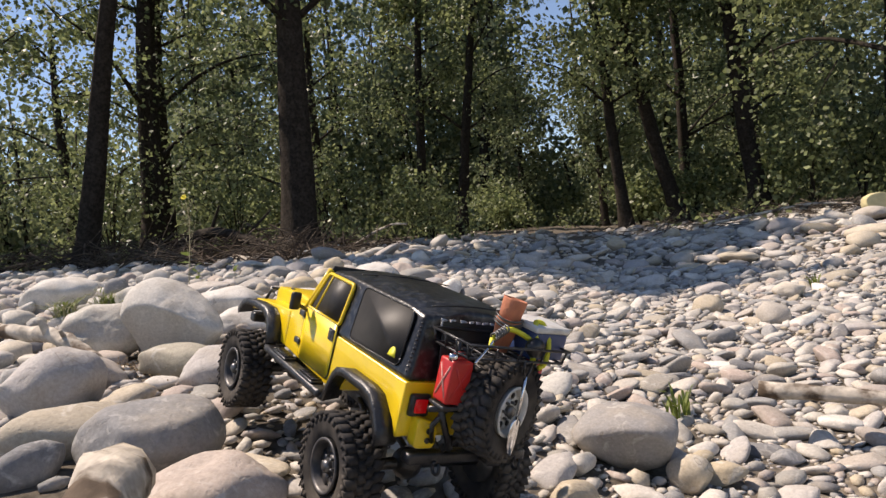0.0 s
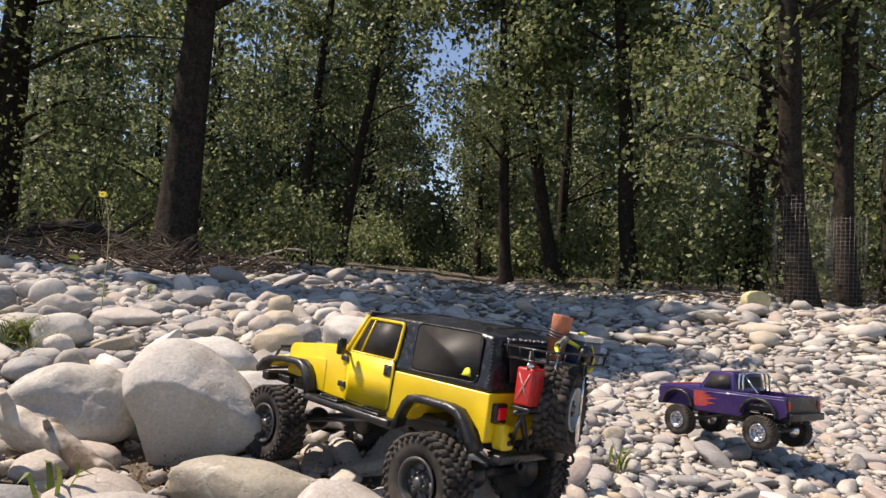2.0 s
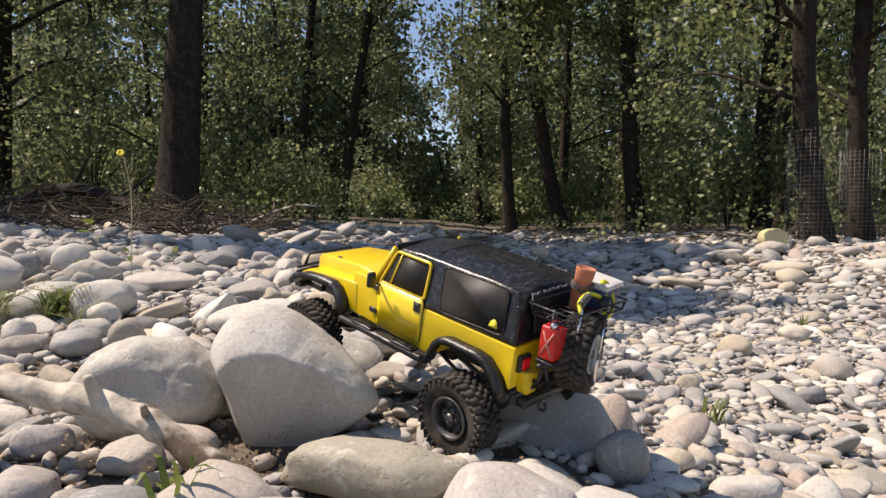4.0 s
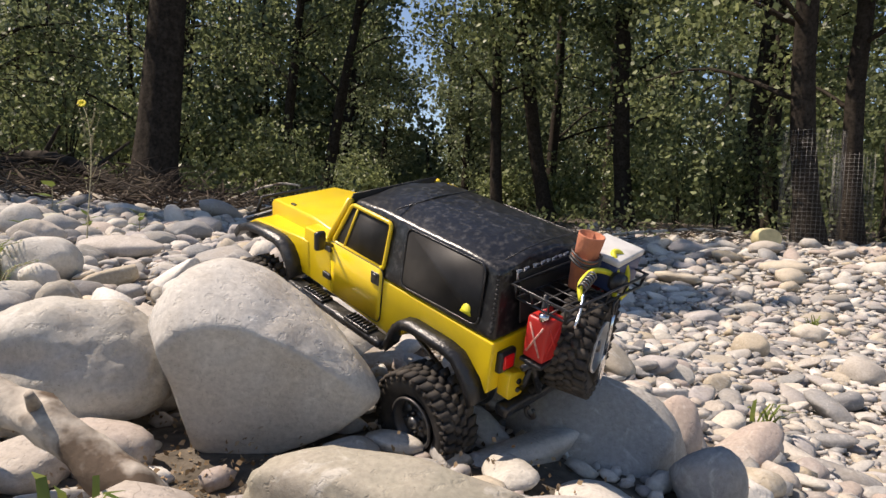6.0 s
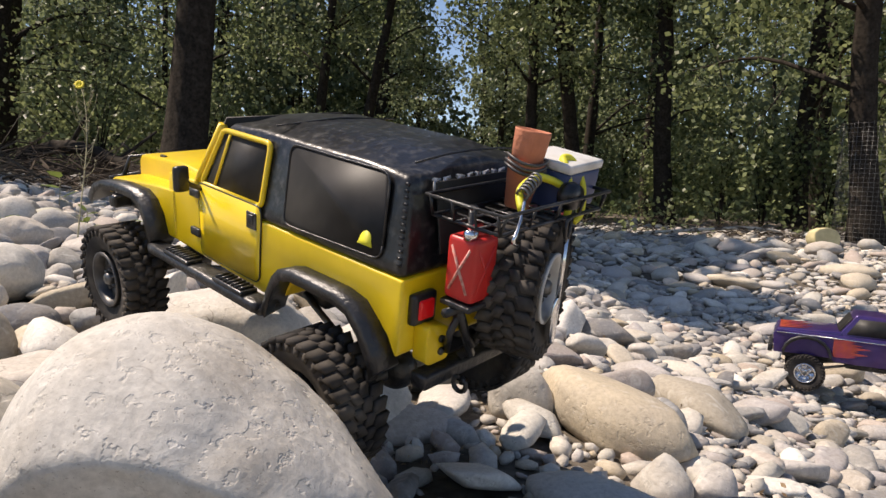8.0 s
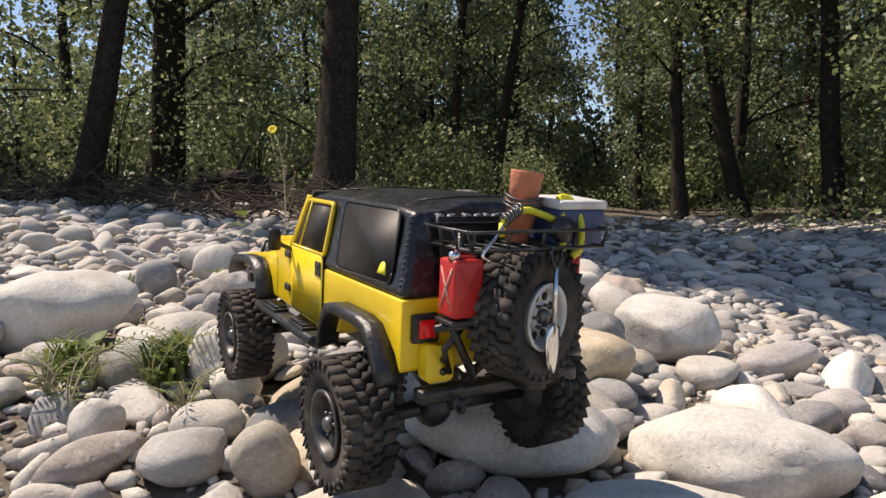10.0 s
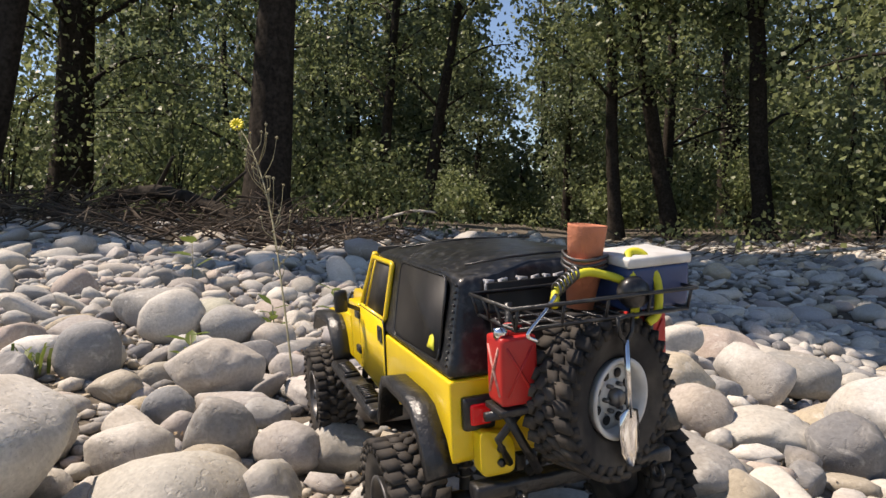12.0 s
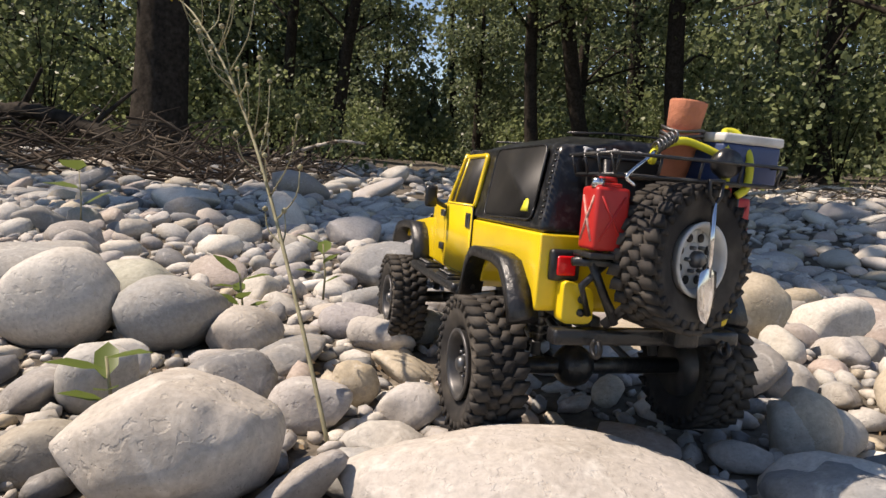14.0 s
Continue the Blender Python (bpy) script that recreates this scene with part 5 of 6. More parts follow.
def tree(x, y, r, h, lean=(0.0, 0.0), leaves=7000, low=0.16, reach=2.6, size=0.085, seed=1, label="tall poplar with a dark furrowed trunk and fluttering green leaves", mat=None, limbs=17):
    rng, rnd = np.random.default_rng(seed), random.Random(seed)
    t = tagged(new("tree"), label, "tree", "riverside trees")
    t.location = (x, y, ground_z(x, y) - 0.08)
    line = [wobble(Vector((lean[0] * z, lean[1] * z, z)), 0.35, 0.22 * min(1, z / 2)) for z in (h * (k / 12) ** 1.15 for k in range(13))]
    bm = bmesh.new()
    rings = []
    sides = 14
    for k, c in enumerate(line):
        f = k / 12
        q = r * (1.0 - 0.78 * f) * (1 + 0.45 * max(0, 0.05 - f) / 0.05)
        ring = []
        for j in range(sides):
            a = 6.28318 * j / sides
            u = 1 + 0.10 * math.sin(a * 5 + seed) + 0.10 * noise.noise(Vector((math.cos(a) * 2, math.sin(a) * 2, c.z * 0.8 + seed)))
            ring.append(bm.verts.new(c + Vector((math.cos(a) * q * u, math.sin(a) * q * u, 0))))
        if rings:
            o = rings[-1]
            for j in range(sides):
                bm.faces.new((o[j], o[(j + 1) % sides], ring[(j + 1) % sides], ring[j]))
        rings.append(ring)
    bm.faces.new(rings[-1])
    part("trunk", bm, M_bark, t)
    centres, spreads = [], []
    for k in range(limbs):
        f = low + (0.97 - low) * (k + rnd.random() * 0.7) / limbs
        z = f * h
        i = min(11, int(12 * (z / h) ** (1 / 1.15)))
        base = line[i].lerp(line[i + 1], 0.5)
        a = rnd.uniform(0, 6.283)
        ln = reach * (1.15 - 0.75 * f) * rnd.uniform(0.6, 1.15)
        tip = base + Vector((math.cos(a) * ln, math.sin(a) * ln, ln * rnd.uniform(0.05, 0.6)))
        mid = base.lerp(tip, 0.5) + Vector((0, 0, ln * 0.12))
        lb = bmesh.new()
        tube(lb, smooth_line([base, mid, tip], 4), r * 0.22 * (1 - 0.6 * f) + 0.01, 6, 0.006)
        for q in range(4):
            s0 = base.lerp(tip, 0.35 + 0.18 * q)
            e = s0 + Vector((rnd.gauss(0, 0.4), rnd.gauss(0, 0.4), rnd.gauss(0.05, 0.3))) * ln * 0.5
            tube(lb, [s0, s0.lerp(e, 0.5) + Vector((0, 0, 0.06)), e], 0.014, 4, 0.004)
            for w in (0.35, 0.7, 1.0):
                centres.append(s0.lerp(e, w))
                spreads.append(0.20 + 0.13 * ln / reach)
        part("limb", lb, M_bark, t)
    per = np.maximum(1, (rng.random(len(centres)) ** 1.3 * 2.2 * leaves / len(centres)).astype(int))
    # leaves grow larger high in the mostly unseen upper crown to thicken its shade
    leaf_object("crown", leaf_cloud([tuple(c) for c in centres], spreads, per, [size * (1 + 0.75 * sm(4.5, 7.5, c.z)) for c in centres], rng), mat or M_leaf, t)
    return t


def shrub(x, y, h, w, leaves, seed, size=0.07, mat=None):
    rng, rnd = np.random.default_rng(seed), random.Random(seed)
    t = tagged(new("shrub"), "leafy green understorey shrub with thin bare stems", "shrub", "understorey shrubs")
    t.location = (x, y, ground_z(x, y) - 0.05)
    st = bmesh.new()
    centres, spreads = [], []
    for _ in range(9):
        a, q = rnd.uniform(0, 6.283), rnd.uniform(0.2, 1) * w
        tip = Vector((math.cos(a) * q, math.sin(a) * q, h * rnd.uniform(0.55, 1.05)))
        mid = Vector((tip.x * 0.3, tip.y * 0.3, tip.z * 0.55))
        tube(st, smooth_line([Vector((0, 0, 0)), mid, tip], 3), 0.016, 5, 0.004)
        for k in range(5):
            centres.append(tuple(mid.lerp(tip, k / 4.0) + Vector((rnd.gauss(0, 0.15), rnd.gauss(0, 0.15), rnd.gauss(-0.05, 0.12)))))
            spreads.append(0.16 + 0.08 * w)
    part("stem_clump", st, M_bark, t)
    per = np.maximum(1, (rng.random(len(centres)) * 2 * leaves / len(centres)).astype(int))
    leaf_object("foliage", leaf_cloud(centres, spreads, per, size, rng), mat or M_leaf, t)


# the trunks that stand out, near to far, after three added for shade
# first three: crowns added out of view to cast shade on channel and bank
tree(-6.95, 5.20, 0.16, 8.4, (0.27, 0.0), 7000, 0.88, 1.5, 0.15, 19, "unseen tall poplar added so that its high crown shades the channel", limbs=13)
tree(-6.37, 7.42, 0.17, 8.6, (0.25, -0.01), 7500, 0.87, 1.8, 0.15, 18, "leaning poplar with an added unseen crown that shades the channel", limbs=14)
tree(-7.75, 5.30, 0.13, 8.2, (0.2, 0.0), 3200, 0.90, 1.2, 0.14, 17, "unseen slim poplar added so that its high crown dapples the bank", limbs=9)
tree(-3.87, 9.2, 0.30, 9.0, (0.075, 0.0), 6500, 0.42, 2.6, 0.12, 21, "thick dark old poplar standing at the edge of the bank", limbs=28)
tree(-10.2, 6.4, 0.24, 7.5, (0.16, 0.0), 11000, 0.16, 3.4, 0.10, 20)
tree(-8.3, 11.5, 0.26, 13, (0.09, 0.0), 8000, 0.14, 2.8, 0.10, 22)
tree(-8.7, 12.6, 0.16, 12, (0.06, 0.0), 7000, 0.14, 2.6, 0.10, 23)
tree(-6.8, 30.3, 0.30, 17, (0.05, 0.0), 6000, 0.10, 3.6, 0.16, 24, mat=M_leaf_far)
tree(-4.4, 28.7, 0.30, 17, (0.14, 0.0), 5000, 0.10, 2.4, 0.16, 25, mat=M_leaf_far)
tree(1.35, 15.0, 0.14, 12, (-0.05, 0.0), 12000, 0.16, 2.4, 0.105, 26)
tree(2.55, 15.2, 0.18, 13, (-0.21, 0.0), 13000, 0.22, 2.6, 0.105, 27, "leaning dark poplar with a bare lower trunk")
tree(4.05, 14.4, 0.20, 13, (-0.08, 0.0), 14000, 0.18, 2.8, 0.105, 28)
tree(4.95, 8.9, 0.17, 12, (-0.10, 0.0), 10000, 0.16, 2.6, 0.10, 29, "dark poplar wrapped in wire mesh at its foot")
tree(5.95, 9.6, 0.15, 12, (-0.03, 0.0), 8000, 0.14, 2.4, 0.10, 30)
tree(7.6, 11.0, 0.20, 12, (-0.04, 0.0), 9000, 0.10, 2.6, 0.10, 31)
tree(6.3, 13.5, 0.18, 13, (0.03, 0.0), 11000, 0.105, 2.8, 0.105, 32)
tree(-5.6, 13.5, 0.16, 13, (0.02, 0.0), 4500, 0.105, 2.8, 0.105, 33)
tree(-3.0, 17.5, 0.16, 12, (0.16, 0.0), 7000, 0.2, 2.4, 0.10, 34)
tree(-4.2, 18.0, 0.15, 13, (0.08, 0.0), 6000, 0.24, 2.2, 0.10, 46)
tree(-10.5, 8.5, 0.18, 6, (0.05, 0.0), 6000, 0.10, 2.8, 0.10, 35)
tree(9.8, 9.0, 0.20, 12, (0.0, 0.0), 8000, 0.10, 2.8, 0.10, 36)
tree(3.2, 19.0, 0.17, 14, (0.02, 0.0), 7000, 0.105, 2.8, 0.11, 37)
tree(-7.5, 18.5, 0.18, 10, (0.02, 0.0), 4500, 0.105, 3.0, 0.11, 38)
tree(8.5, 17.0, 0.19, 14, (-0.02, 0.0), 7000, 0.10, 3.0, 0.11, 39)
tree(-12.5, 14.0, 0.20, 6.5, (0.0, 0.0), 5000, 0.10, 3.0, 0.11, 40)
tree(0.9, 23.0, 0.16, 5.5, (0.03, 0.0), 5500, 0.10, 2.2, 0.13, 41, mat=M_leaf_far)
tree(6.0, 23.5, 0.20, 15, (0.0, 0.0), 6000, 0.10, 3.2, 0.13, 42, mat=M_leaf_far)
tree(12.5, 14.0, 0.2, 13, (0.0, 0.0), 7000, 0.08, 3.0, 0.11, 43)
tree(-12.0, 22.0, 0.2, 8, (0.0, 0.0), 5000, 0.08, 3.2, 0.13, 44, mat=M_leaf_far)
tree(-2.2, 26.0, 0.17, 6.0, (0.04, 0.0), 5000, 0.10, 2.4, 0.14, 45, mat=M_leaf_far)
for k, (sx, sy, sh, sw) in enumerate(((-6.0, 9.8, 2.2, 1.2), (-8.2, 9.0, 2.4, 1.4), (-10.2, 10.6, 2.4, 1.4), (-5.0, 11.6, 1.9, 1.1), (-7.2, 14.0, 2.4, 1.3), (-3.0, 13.2, 1.6, 1.0),
                                      (-1.9, 19.5, 1.5, 1.2), (4.6, 11.6, 1.6, 0.9), (5.6, 12.2, 2.2, 1.1), (6.8, 10.2, 2.3, 1.2), (8.4, 9.6, 2.5, 1.3), (10.4, 11.2, 2.6, 1.4), (3.2, 16.6, 1.7, 1.0),
                                      (1.9, 18.2, 1.5, 1.0), (7.4, 13.4, 2.4, 1.3), (-12.0, 9.0, 2.4, 1.5), (4.9, 16.8, 2.2, 1.2), (-4.4, 16.4, 2.0, 1.2), (-9.6, 15.4, 2.6, 1.5), (11.6, 8.2, 2.4, 1.4),
                                      (-3.2, 22.0, 1.9, 1.3), (0.2, 25.0, 1.6, 1.3), (2.7, 22.0, 1.9, 1.3), (5.6, 19.0, 2.4, 1.4), (9.5, 14.0, 2.6, 1.5), (-6.2, 23.0, 2.2, 1.4))):
    shrub(sx, sy + 1.2, sh, sw, 1300, 700 + k, 0.095 if sy < 14 else 0.13)


def far_woods():
    """The wood beyond: stems and leaf masses in depth, lower where the sky shows down the channel."""
    rng, rnd = np.random.default_rng(5), random.Random(5)
    centres, spreads = [], []
    st = bmesh.new()
    for _ in range(470):
        a = radians(rnd.uniform(28, 152))
        d = rnd.uniform(27, 52)
        x, y = d * math.cos(a), d * math.sin(a)
        gap = -0.105 < x / y < 0.02
        h = rnd.uniform(2.5, 5.0) if gap else rnd.uniform(4, 8) if -1.2 < x / y < -0.7 else rnd.uniform(8, 17)
        z0 = ground_z(x, y)
        if rnd.random() < 0.55:
            tube(st, [(x, y, z0 - 0.1), (x + rnd.gauss(0, 0.2), y, z0 + h * 0.5), (x + rnd.gauss(0, 0.4), y, z0 + h * 0.95)], rnd.uniform(0.06, 0.2), 6, 0.03)
        for _k in range(int(7 + h * 1.6)):
            zz = rnd.uniform(0.04, 1.0) ** 1.35 * h
            w = 2.1 * (1.1 - 0.6 * zz / h)
            centres.append((x + rnd.gauss(0, w * 0.5), y + rnd.gauss(0, w * 0.5), z0 + zz))
            spreads.append(rnd.uniform(0.35, 0.75))
    per = rng.integers(8, 34, len(centres))
    tagged(part("far_stems", st, M_bark), "dim bare stems of the distant wood", "far wood", kind="stuff")
    tagged(leaf_object("far_foliage", leaf_cloud(centres, spreads, per, 0.32, rng), M_leaf_far), "distant green woodland foliage beyond the channel", "far wood", kind="stuff")


far_woods()


def undergrowth():
    """Low herbs and leaf mould that cover the floor under the trees."""
    rng, rnd = np.random.default_rng(15), random.Random(15)
    centres, spreads = [], []
    for _ in range(600):
        y = rnd.uniform(9.8, 27)
        x = rnd.uniform(-0.75, 0.75) * (y + 3)
        if -1.2 < x - 0.02 * y < 1.5 and y < 17:
            continue
        centres.append((x, y, ground_z(x, y) + rnd.uniform(0.05, 0.45)))
        spreads.append(rnd.uniform(0.1, 0.26))
    tagged(leaf_object("undergrowth", leaf_cloud(centres, spreads, [16] * len(centres), 0.10, rng, -0.3), M_leaf), "low green undergrowth beneath the trees", "undergrowth", kind="stuff")


undergrowth()


# ---- driftwood, brush, plants, wire ----
def drift_log(points, r, r_end, seed, label, knots=(), mat=None):
    """A weathered branch with an uneven skin and stubs of broken twigs."""
    bm = bmesh.new()
    tube(bm, smooth_line(points, 7), r, 12, r_end)
    for v in bm.verts:
        n = Vector((noise.noise(v.co * 30 + Vector((seed, 0, 0))), noise.noise(v.co * 30 + Vector((0, seed, 0))), noise.noise(v.co * 30 + Vector((0, 0, seed)))))
        v.co += n * r * 0.35
    ob = part("driftwood_log", bm, mat or M_drift)
    for base, tip, q in knots:
        k = bmesh.new()
        tube(k, smooth_line([base, Vector(base).lerp(Vector(tip), 0.5), tip], 3), q, 7, q * 0.5)
        part("branch_stub", k, mat or M_drift, ob)
    return tagged(ob, label, "driftwood")


drift_log([(-0.62, 0.745, 0.150), (-0.496, 0.710, 0.139), (-0.422, 0.690, 0.134), (-0.370, 0.672, 0.131), (-0.293, 0.645, 0.113), (-0.216, 0.615, 0.080), (-0.170, 0.595, 0.050)], 0.0185, 0.014, 3,
          "bleached peeling driftwood branch lying across the stones", (((-0.370, 0.668, 0.135), (-0.376, 0.655, 0.168), 0.011), ((-0.300, 0.645, 0.118), (-0.296, 0.625, 0.142), 0.007)))
drift_log([(1.10, 0.92, -0.13), (1.35, 0.84, -0.145), (1.62, 0.78, -0.155), (1.95, 0.66, -0.16)], 0.016, 0.010, 5, "pale half-buried driftwood branch among the pebbles")
drift_log([(0.34, 0.02, 0.05), (0.39, -0.05, 0.06), (0.43, -0.12, 0.05), (0.46, -0.2, 0.0)], 0.032, 0.026, 21, "thick bleached driftwood stump between boulders")
drift_log([(-5.2, 8.0, 0.55), (-4.5, 7.6, 0.66), (-3.9, 7.2, 0.60), (-3.3, 6.9, 0.42), (-2.9, 6.6, 0.22)], 0.085, 0.05, 8, "dark fallen trunk lying in the brush on the bank",
          (((-4.4, 7.6, 0.66), (-4.1, 7.4, 1.0), 0.03), ((-3.6, 7.1, 0.52), (-3.3, 7.3, 0.85), 0.025)), M_bark)
drift_log([(-2.7, 7.7, 0.12), (-2.2, 7.4, 0.30), (-1.85, 7.2, 0.42), (-1.6, 7.1, 0.47), (-1.4, 7.0, 0.45)], 0.020, 0.010, 12, "bare crooked branch sticking up out of the brush")
drift_log([(2.0, 8.4, 0.02), (2.6, 8.2, 0.10), (3.2, 8.1, 0.16), (3.6, 7.9, 0.12)], 0.02, 0.012, 14, "thin dry branch lying on the far stones")


def brush_pile():
    rnd = random.Random(77)
    bm = bmesh.new()
    for k in range(900):
        x = rnd.uniform(-7.5, -1.7)
        y = rnd.uniform(5.6, 8.8) + (x + 4.5) * -0.12
        crest = 0.30 * math.exp(-((y - 7.1) / 1.1) ** 2) * sm(-1.5, -3.0, x)
        z = ground_z(x, y) + rnd.random() * crest + 0.06
        a = rnd.gauss(0.1, 0.9)
        ln = rnd.uniform(0.18, 0.75)
        d = Vector((math.cos(a), math.sin(a), rnd.gauss(0, 0.3))) * ln * 0.5
        c = Vector((x, y, z))
        tube(bm, [c - d, c + Vector((0, 0, rnd.gauss(0, 0.05))), c + d + Vector((0, 0, rnd.gauss(0.03, 0.1)))], rnd.uniform(0.004, 0.013), 5, 0.003)
    tagged(part("brush", bm, M_twig), "tangled heap of dry sticks and flood debris on the bank", "brush", kind="stuff")
    bm = bmesh.new()
    for k in range(170):
        x, y = rnd.uniform(0.6, 6.5), rnd.uniform(8.6, 11.5)
        c = Vector((x, y, ground_z(x, y) + rnd.uniform(0.02, 0.14)))
        a = rnd.uniform(-0.9, 0.9)
        d = Vector((math.cos(a), math.sin(a), rnd.gauss(0.1, 0.35))) * rnd.uniform(0.12, 0.5)
        tube(bm, [c - d, c, c + d + Vector((0, 0, rnd.gauss(0.05, 0.1)))], rnd.uniform(0.004, 0.012), 4, 0.003)
    tagged(part("brush", bm, M_twig), "dry twigs and dead stems at the foot of the trees", "brush", kind="stuff")


brush_pile()
M_litter = leaf_material("dead_leaf", (0.16, 0.10, 0.05), (0.42, 0.30, 0.17), 0.15)


def litter():
    rng, rnd = np.random.default_rng(9), random.Random(9)
    centres = []
    for _ in range(420):
        x, y = rnd.uniform(-1.6, 0.4), rnd.uniform(0.35, 2.4)
        if rnd.random() < 0.5:
            x, y = rnd.gauss(-0.25, 0.22), rnd.gauss(0.72, 0.14)
        centres.append((x, y, ground_z(x, y) + 0.008))
    v = leaf_cloud(centres, [0.015] * len(centres), [7] * len(centres), 0.0065, rng, 0.0)
    v[:, 2] = np.maximum(v[:, 2], np.array([ground_z(a, b) for a, b in v[:, :2]]) + 0.002)
    tagged(leaf_object("leaf_litter", v, M_litter), "curled brown dead leaves caught between the stones", "leaf litter", kind="stuff")


litter()
M_petal = material("yellow_petal", (0.75, 0.62, 0.02), 0.6, spread=0.15, scale=200)
M_stem = material("dry_stem", (0.30, 0.27, 0.16), 0.8, spread=0.25, scale=60)


def flower_weed():
    """A tall, thin, branching weed with one yellow flower, rooted among the stones."""
    x, y = -1.08, 2.20
    z = ground_z(x, y)
    t = tagged(new("flower_weed"), "tall thin dry weed with one open yellow flower", "weed")
    t.location = (x, y, z)
    st = bmesh.new()
    main = smooth_line([(0, 0, 0), (-0.03, 0.07, 0.13), (-0.07, 0.16, 0.27), (-0.11, 0.23, 0.37), (-0.155, 0.29, 0.45), (-0.19, 0.33, 0.49)], 6)
    tube(st, main, 0.0023, 6, 0.0010)
    part("stem", st, M_stem, t)
    rnd = random.Random(4)
    for k in range(24):
        i = 8 + k * 2 // 3
        p = main[min(i, len(main) - 1)]
        a = rnd.uniform(0, 6.283)
        ln = rnd.uniform(0.03, 0.10)
        tip = p + Vector((math.cos(a) * ln * 0.5, math.sin(a) * ln * 0.5, ln * 0.9))
        b = bmesh.new()
        tube(b, smooth_line([p, p.lerp(tip, 0.5) + Vector((math.cos(a), math.sin(a), -0.4)) * 0.008, tip], 3), 0.0010, 4, 0.0006)
        bud = bmesh.new()
        bmesh.ops.create_icosphere(bud, subdivisions=1, radius=0.0032)
        add(b, bud, Matrix.Translation(tip))
        part("twig", b, M_stem, t)
    head = part("flower", lathe([(0.0005, 0.0), (0.005, 0.001), (0.006, 0.004), (0.0005, 0.005)], 12, "z"), M_petal, t)
    head.matrix_basis = pose(-0.192, 0.33, 0.493, 62, 0, 10)
    for ring in (0, 1):
        for k in range(11):
            pb = bmesh.new()
            a = 6.28318 * (k + 0.5 * ring) / 11
            q = [(0.003, -0.0016, 0.003), (0.011, -0.0034, 0.005 + 0.002 * ring), (0.0165, 0.0, 0.004 + 0.003 * ring), (0.011, 0.0034, 0.005 + 0.002 * ring), (0.003, 0.0016, 0.003)]
            vs = [pb.verts.new(c) for c in q]
            vb = [pb.verts.new((c[0], c[1], c[2] - 0.0006)) for c in q]
            pb.faces.new(vs), pb.faces.new(list(reversed(vb)))
            for i in range(5):
                pb.faces.new((vs[(i + 1) % 5], vs[i], vb[i], vb[(i + 1) % 5]))
            bmesh.ops.rotate(pb, verts=pb.verts, cent=(0, 0, 0), matrix=Matrix.Rotation(a, 3, "Z"))
            part("petal", pb, M_petal, head)
    return t


weed = flower_weed()


def tuft(x, y, blades, h, spread, seed, label="tuft of thin green grass between the stones", broad=0.004):
    rnd = random.Random(seed)
    vs = []
    for _ in range(blades):
        a, b = rnd.uniform(0, 6.283), rnd.uniform(0, 6.283)
        base = Vector((math.cos(b) * spread * rnd.random() * 0.5, math.sin(b) * spread * rnd.random() * 0.5, 0))
        ln = h * rnd.uniform(0.5, 1.1)
        out = Vector((math.cos(a), math.sin(a), 0)) * spread * rnd.uniform(0.3, 1.0)
        w = Vector((-math.sin(a), math.cos(a), 0)) * broad * rnd.uniform(0.6, 1.2)
        p = [base, base + out * 0.25 + Vector((0, 0, ln * 0.5)), base + out * 0.6 + Vector((0, 0, ln * 0.85)), base + out + Vector((0, 0, ln * rnd.uniform(0.75, 1.0)))]
        for i, (k0, k1) in enumerate(((0.7, 1.0), (1.0, 0.75), (0.75, 0.08))):
            vs += [p[i] - w * k0, p[i] + w * k0, p[i + 1] + w * k1, p[i + 1] - w * k1]
    ob = leaf_object("grass_tuft", np.array([tuple(v) for v in vs]), M_grass)
    ob.location = (x, y, ground_z(x, y) + 0.01)
    return tagged(ob, label, "grass", "grass tufts")


def fern_sprig(x, y, h, seed, n=7):
    """A feathery herb: arching stalks with rows of narrow leaflets."""
    rnd = random.Random(seed)
    t = tagged(new("herb"), "feathery green herb with narrow leaflets among the stones", "herb", "low herbs")
    t.location = (x, y, ground_z(x, y) + 0.005)
    for _ in range(n):
        a = rnd.uniform(0, 6.283)
        ln = h * rnd.uniform(0.6, 1.15)
        d = Vector((math.cos(a), math.sin(a), 0))
        line = smooth_line([Vector((0, 0, 0)), d * ln * 0.25 + Vector((0, 0, ln * 0.55)), d * ln * 0.75 + Vector((0, 0, ln * 0.75))], 6)
        sb = bmesh.new()
        tube(sb, line, 0.0014, 4, 0.0006)
        stalk = part("stalk", sb, M_stem, t)
        vs = []
        for i in range(2, len(line)):
            side_ = d.cross(Vector((0, 0, 1)))
            for s in (-1, 1):
                o = (side_ * s + d * 0.5 + Vector((0, 0, rnd.uniform(-0.1, 0.4)))).normalized()
                q = ln * 0.22 * (1.1 - i / len(line) * 0.5)
                w = Vector((0, 0, 1)).cross(o).normalized() * q * 0.11
                vs += [line[i], line[i] + o * q * 0.5 + w, line[i] + o * q, line[i] + o * q * 0.5 - w]
        leaf_object("leaflets", np.array([tuple(v) for v in vs]), M_grass, stalk)


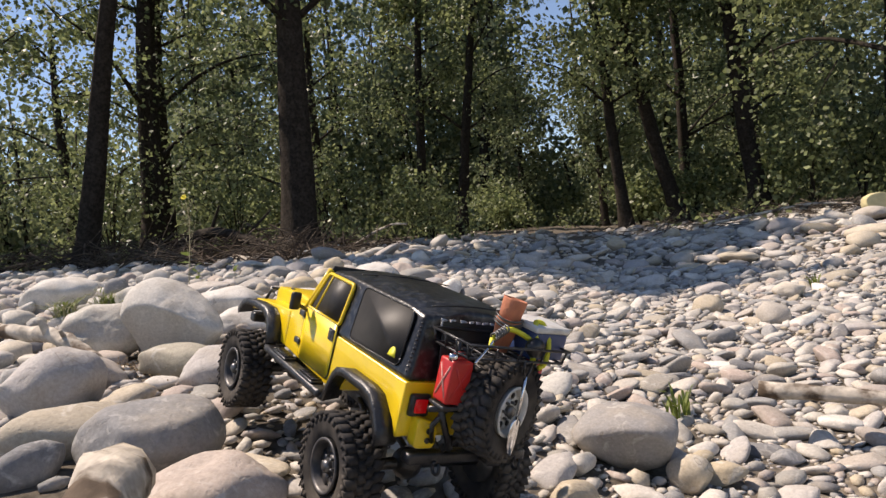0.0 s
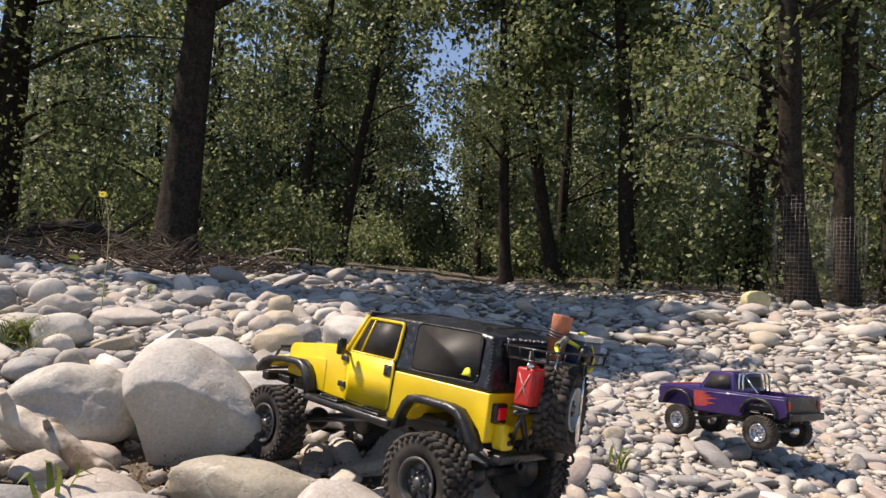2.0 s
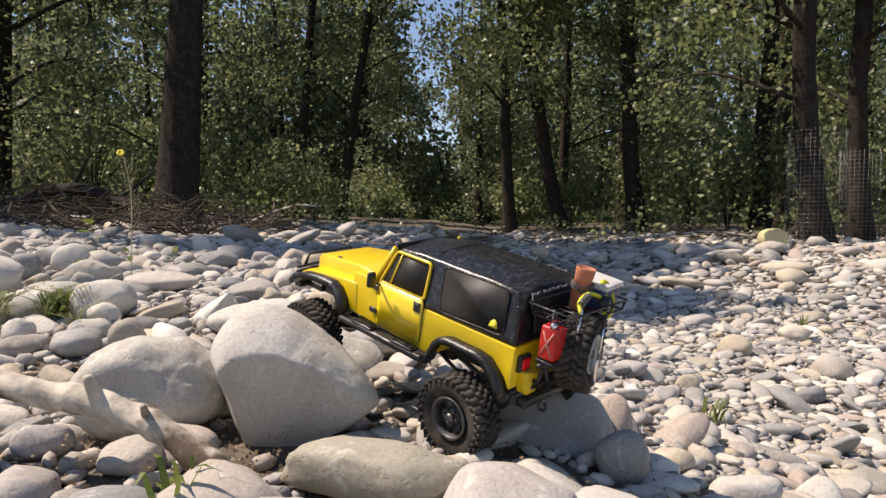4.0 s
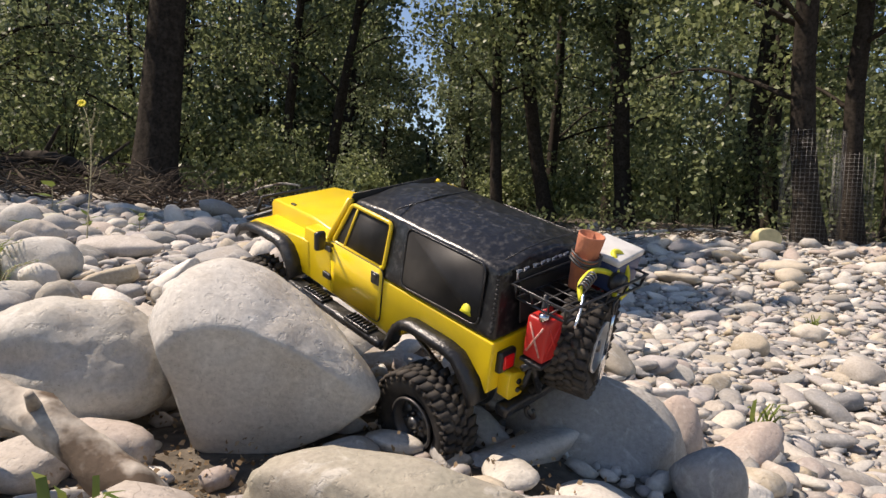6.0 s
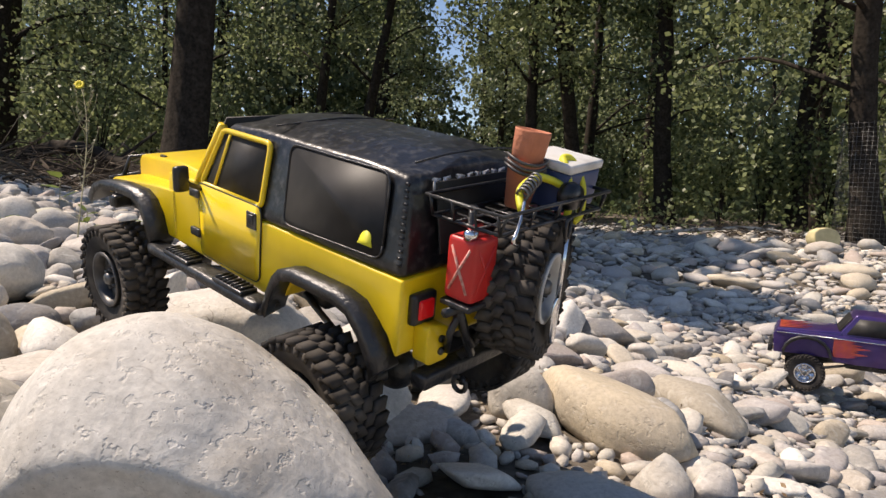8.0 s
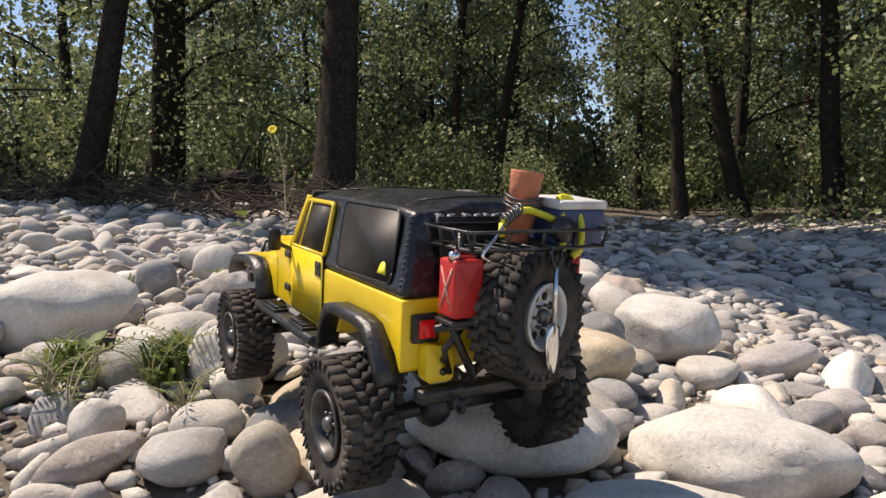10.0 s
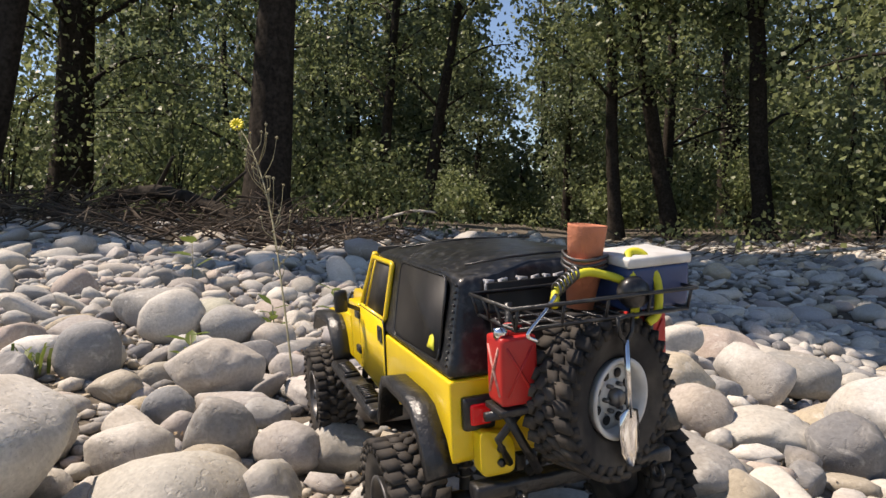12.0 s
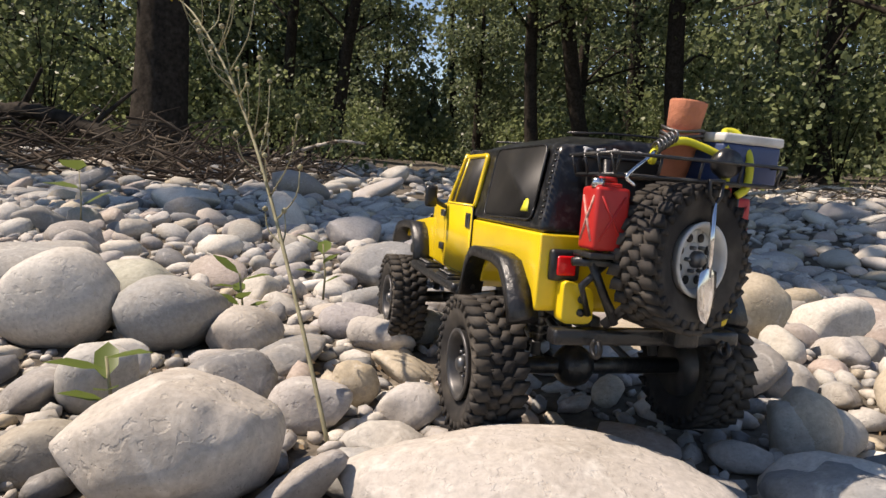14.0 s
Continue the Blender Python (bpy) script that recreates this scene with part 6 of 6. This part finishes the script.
def seedling(x, y, h, seed, n=7, big=0.05):
    rnd = random.Random(seed)
    t = tagged(new("seedling"), "young broad-leaved seedling with bright green leaves", "seedling", "low herbs")
    t.location = (x, y, ground_z(x, y) + 0.01)
    sb = bmesh.new()
    tube(sb, [(0, 0, 0), (0.004, 0, h * 0.5), (0.0, 0.004, h)], 0.0022, 5, 0.0012)
    part("stem", sb, M_stem, t)
    for k in range(n):
        z = h * (0.35 + 0.65 * k / max(1, n - 1))
        a = 2.4 * k + rnd.random()
        o = Vector((math.cos(a), math.sin(a), rnd.uniform(0.15, 0.7))).normalized()
        w = o.cross(Vector((0, 0, 1))).normalized()
        q = big * rnd.uniform(0.7, 1.2)
        b = Vector((0, 0, z))
        up = Vector((0, 0, -q * 0.10))
        pts = [b, b + o * q * 0.3 + w * q * 0.2, b + o * q * 0.65 + w * q * 0.2, b + o * q + up, b + o * q * 0.65 - w * q * 0.2, b + o * q * 0.3 - w * q * 0.2]
        lb = bmesh.new()
        v = [lb.verts.new(p) for p in pts]
        m1, m2 = lb.verts.new(b + o * q * 0.3 + up * 0.4), lb.verts.new(b + o * q * 0.65 + up * 0.6)
        for f in ((v[0], v[1], m1), (v[1], v[2], m2, m1), (v[2], v[3], m2), (v[3], v[4], m2), (v[4], v[5], m1, m2), (v[5], v[0], m1)):
            lb.faces.new(f)
        part("leaf", lb, M_grass, t)


for k, (gx, gy, gb, gh) in enumerate(((-0.90, 1.44, 40, 0.07), (-0.93, 1.52, 40, 0.07), (-1.08, 1.46, 34, 0.06), (0.66, 1.42, 16, 0.07), (0.95, 1.0, 22, 0.07), (-0.23, 0.56, 12, 0.09), (-1.5, 2.1, 14, 0.06), (1.9, 3.4, 20, 0.07))):
    tuft(gx, gy, gb, gh, 0.06, 40 + k)
for k, (gx, gy, gh) in enumerate(((-0.94, 1.47, 0.10), (-0.87, 1.46, 0.11), (-1.00, 1.42, 0.09), (-0.90, 1.42, 0.10), (-0.97, 1.34, 0.11), (-0.84, 1.50, 0.09), (-1.04, 1.38, 0.10), (-0.80, 1.36, 0.085))):
    fern_sprig(gx, gy, gh, 60 + k)
for k, (gx, gy, gh, gn, gl) in enumerate(((-1.26, 2.18, 0.07, 6, 0.04), (-1.24, 2.52, 0.08, 7, 0.045), (-1.36, 1.86, 0.05, 4, 0.05), (-1.85, 3.35, 0.14, 3, 0.12), (-1.06, 1.48, 0.04, 5, 0.06), (-1.16, 2.74, 0.10, 5, 0.05))):
    seedling(gx, gy, gh, 80 + k, gn, gl)


def wire_guard(x, y, r, h, label):
    """A roll of square wire mesh stood round a trunk."""
    guard = tagged(new("wire_guard"), label, "wire mesh", "wire tree guards")
    guard.location = (x, y, ground_z(x, y) - 0.03)
    n = int(6.283 * r / 0.055)
    for k in range(n):
        a = 6.28318 * k / n
        wob = 0.012 * math.sin(k * 1.9)
        part("upright_wire", tube(bmesh.new(), [(r * math.cos(a), r * math.sin(a), 0), ((r + wob) * math.cos(a), (r + wob) * math.sin(a), h + wob)], 0.0017, 3), M_wire, guard)
    for k in range(int(h / 0.055) + 1):
        z = k * 0.055
        part("ring_wire", tube(bmesh.new(), [(r * math.cos(a), r * math.sin(a), z) for a in (6.28318 * j / 28 for j in range(29))], 0.0017, 3), M_wire, guard)


M_wire = material("galvanised_wire", (0.2, 0.2, 0.19), 0.5, 0.5, spread=0.2, scale=30)
wire_guard(4.93, 8.9, 0.36, 1.55, "square galvanised wire mesh wrapped round a tree foot")
wire_guard(5.93, 9.6, 0.26, 1.35, "square galvanised wire mesh wrapped round a slim tree foot")


def roll_wheels(rows, wheels, spots, radius, lean=()):
    """Turns each wheel by the way that its car has gone, in short steps; lean tilts the axle as it follows the stones."""
    ts = [t for t, _ in rows]
    far = [0.0]
    for (_, a), (_, b) in zip(rows, rows[1:]):
        step = (b.translation - a.translation)
        ahead = step.dot(a.to_3x3() @ Vector((1, 0, 0)))
        far.append(far[-1] + math.copysign(step.length, ahead))
    for w, (x, y, z) in zip(wheels, spots):
        keys = []
        for k in range(0, 57):
            t = k * 0.25
            s = float(np.interp(t, ts, far)) / radius
            tilt = float(np.interp(t, [q[0] for q in lean], [q[1 if x > 0 else 2] for q in lean])) if lean else 0.0
            m = Matrix.Translation((x, 0, z)) @ pose(0, 0, 0, tilt) @ Matrix.Translation((0, y, 0)) @ Euler((0, s, 0)).to_matrix().to_4x4()
            keys.append((t, m))
        walk(w, keys)


def motions():
    walk(jeep, JEEP)
    walk(truck, TRUCK)
    # the weed sways as the car brushes past it
    rest = Vector((-0.19, 0.33, 0.49))
    home = Matrix.Translation(weed.location)
    sway = ((0.0, rest), (11.0, rest), (12.0, (-0.225, 0.30, 0.49)), (12.5, (-0.20, 0.32, 0.485)), (13.0, (-0.295, 0.31, 0.44)), (13.5, (-0.19, 0.345, 0.48)), (14.0, (-0.24, 0.345, 0.45)))
    walk(weed, [(t, home @ rest.rotation_difference(Vector(v)).to_matrix().to_4x4()) for t, v in sway])
    roll_wheels(JEEP, jeep_wheels, JEEP_AXLES, 0.0580, ((0.0, 0, 0), (14.0, 0, 0)))
    spots = ((0.150, 0.088, 0.052), (0.150, -0.088, 0.052), (-0.150, 0.088, 0.052), (-0.150, -0.088, 0.052))
    roll_wheels(TRUCK, truck_wheels, spots, 0.052)


motions()
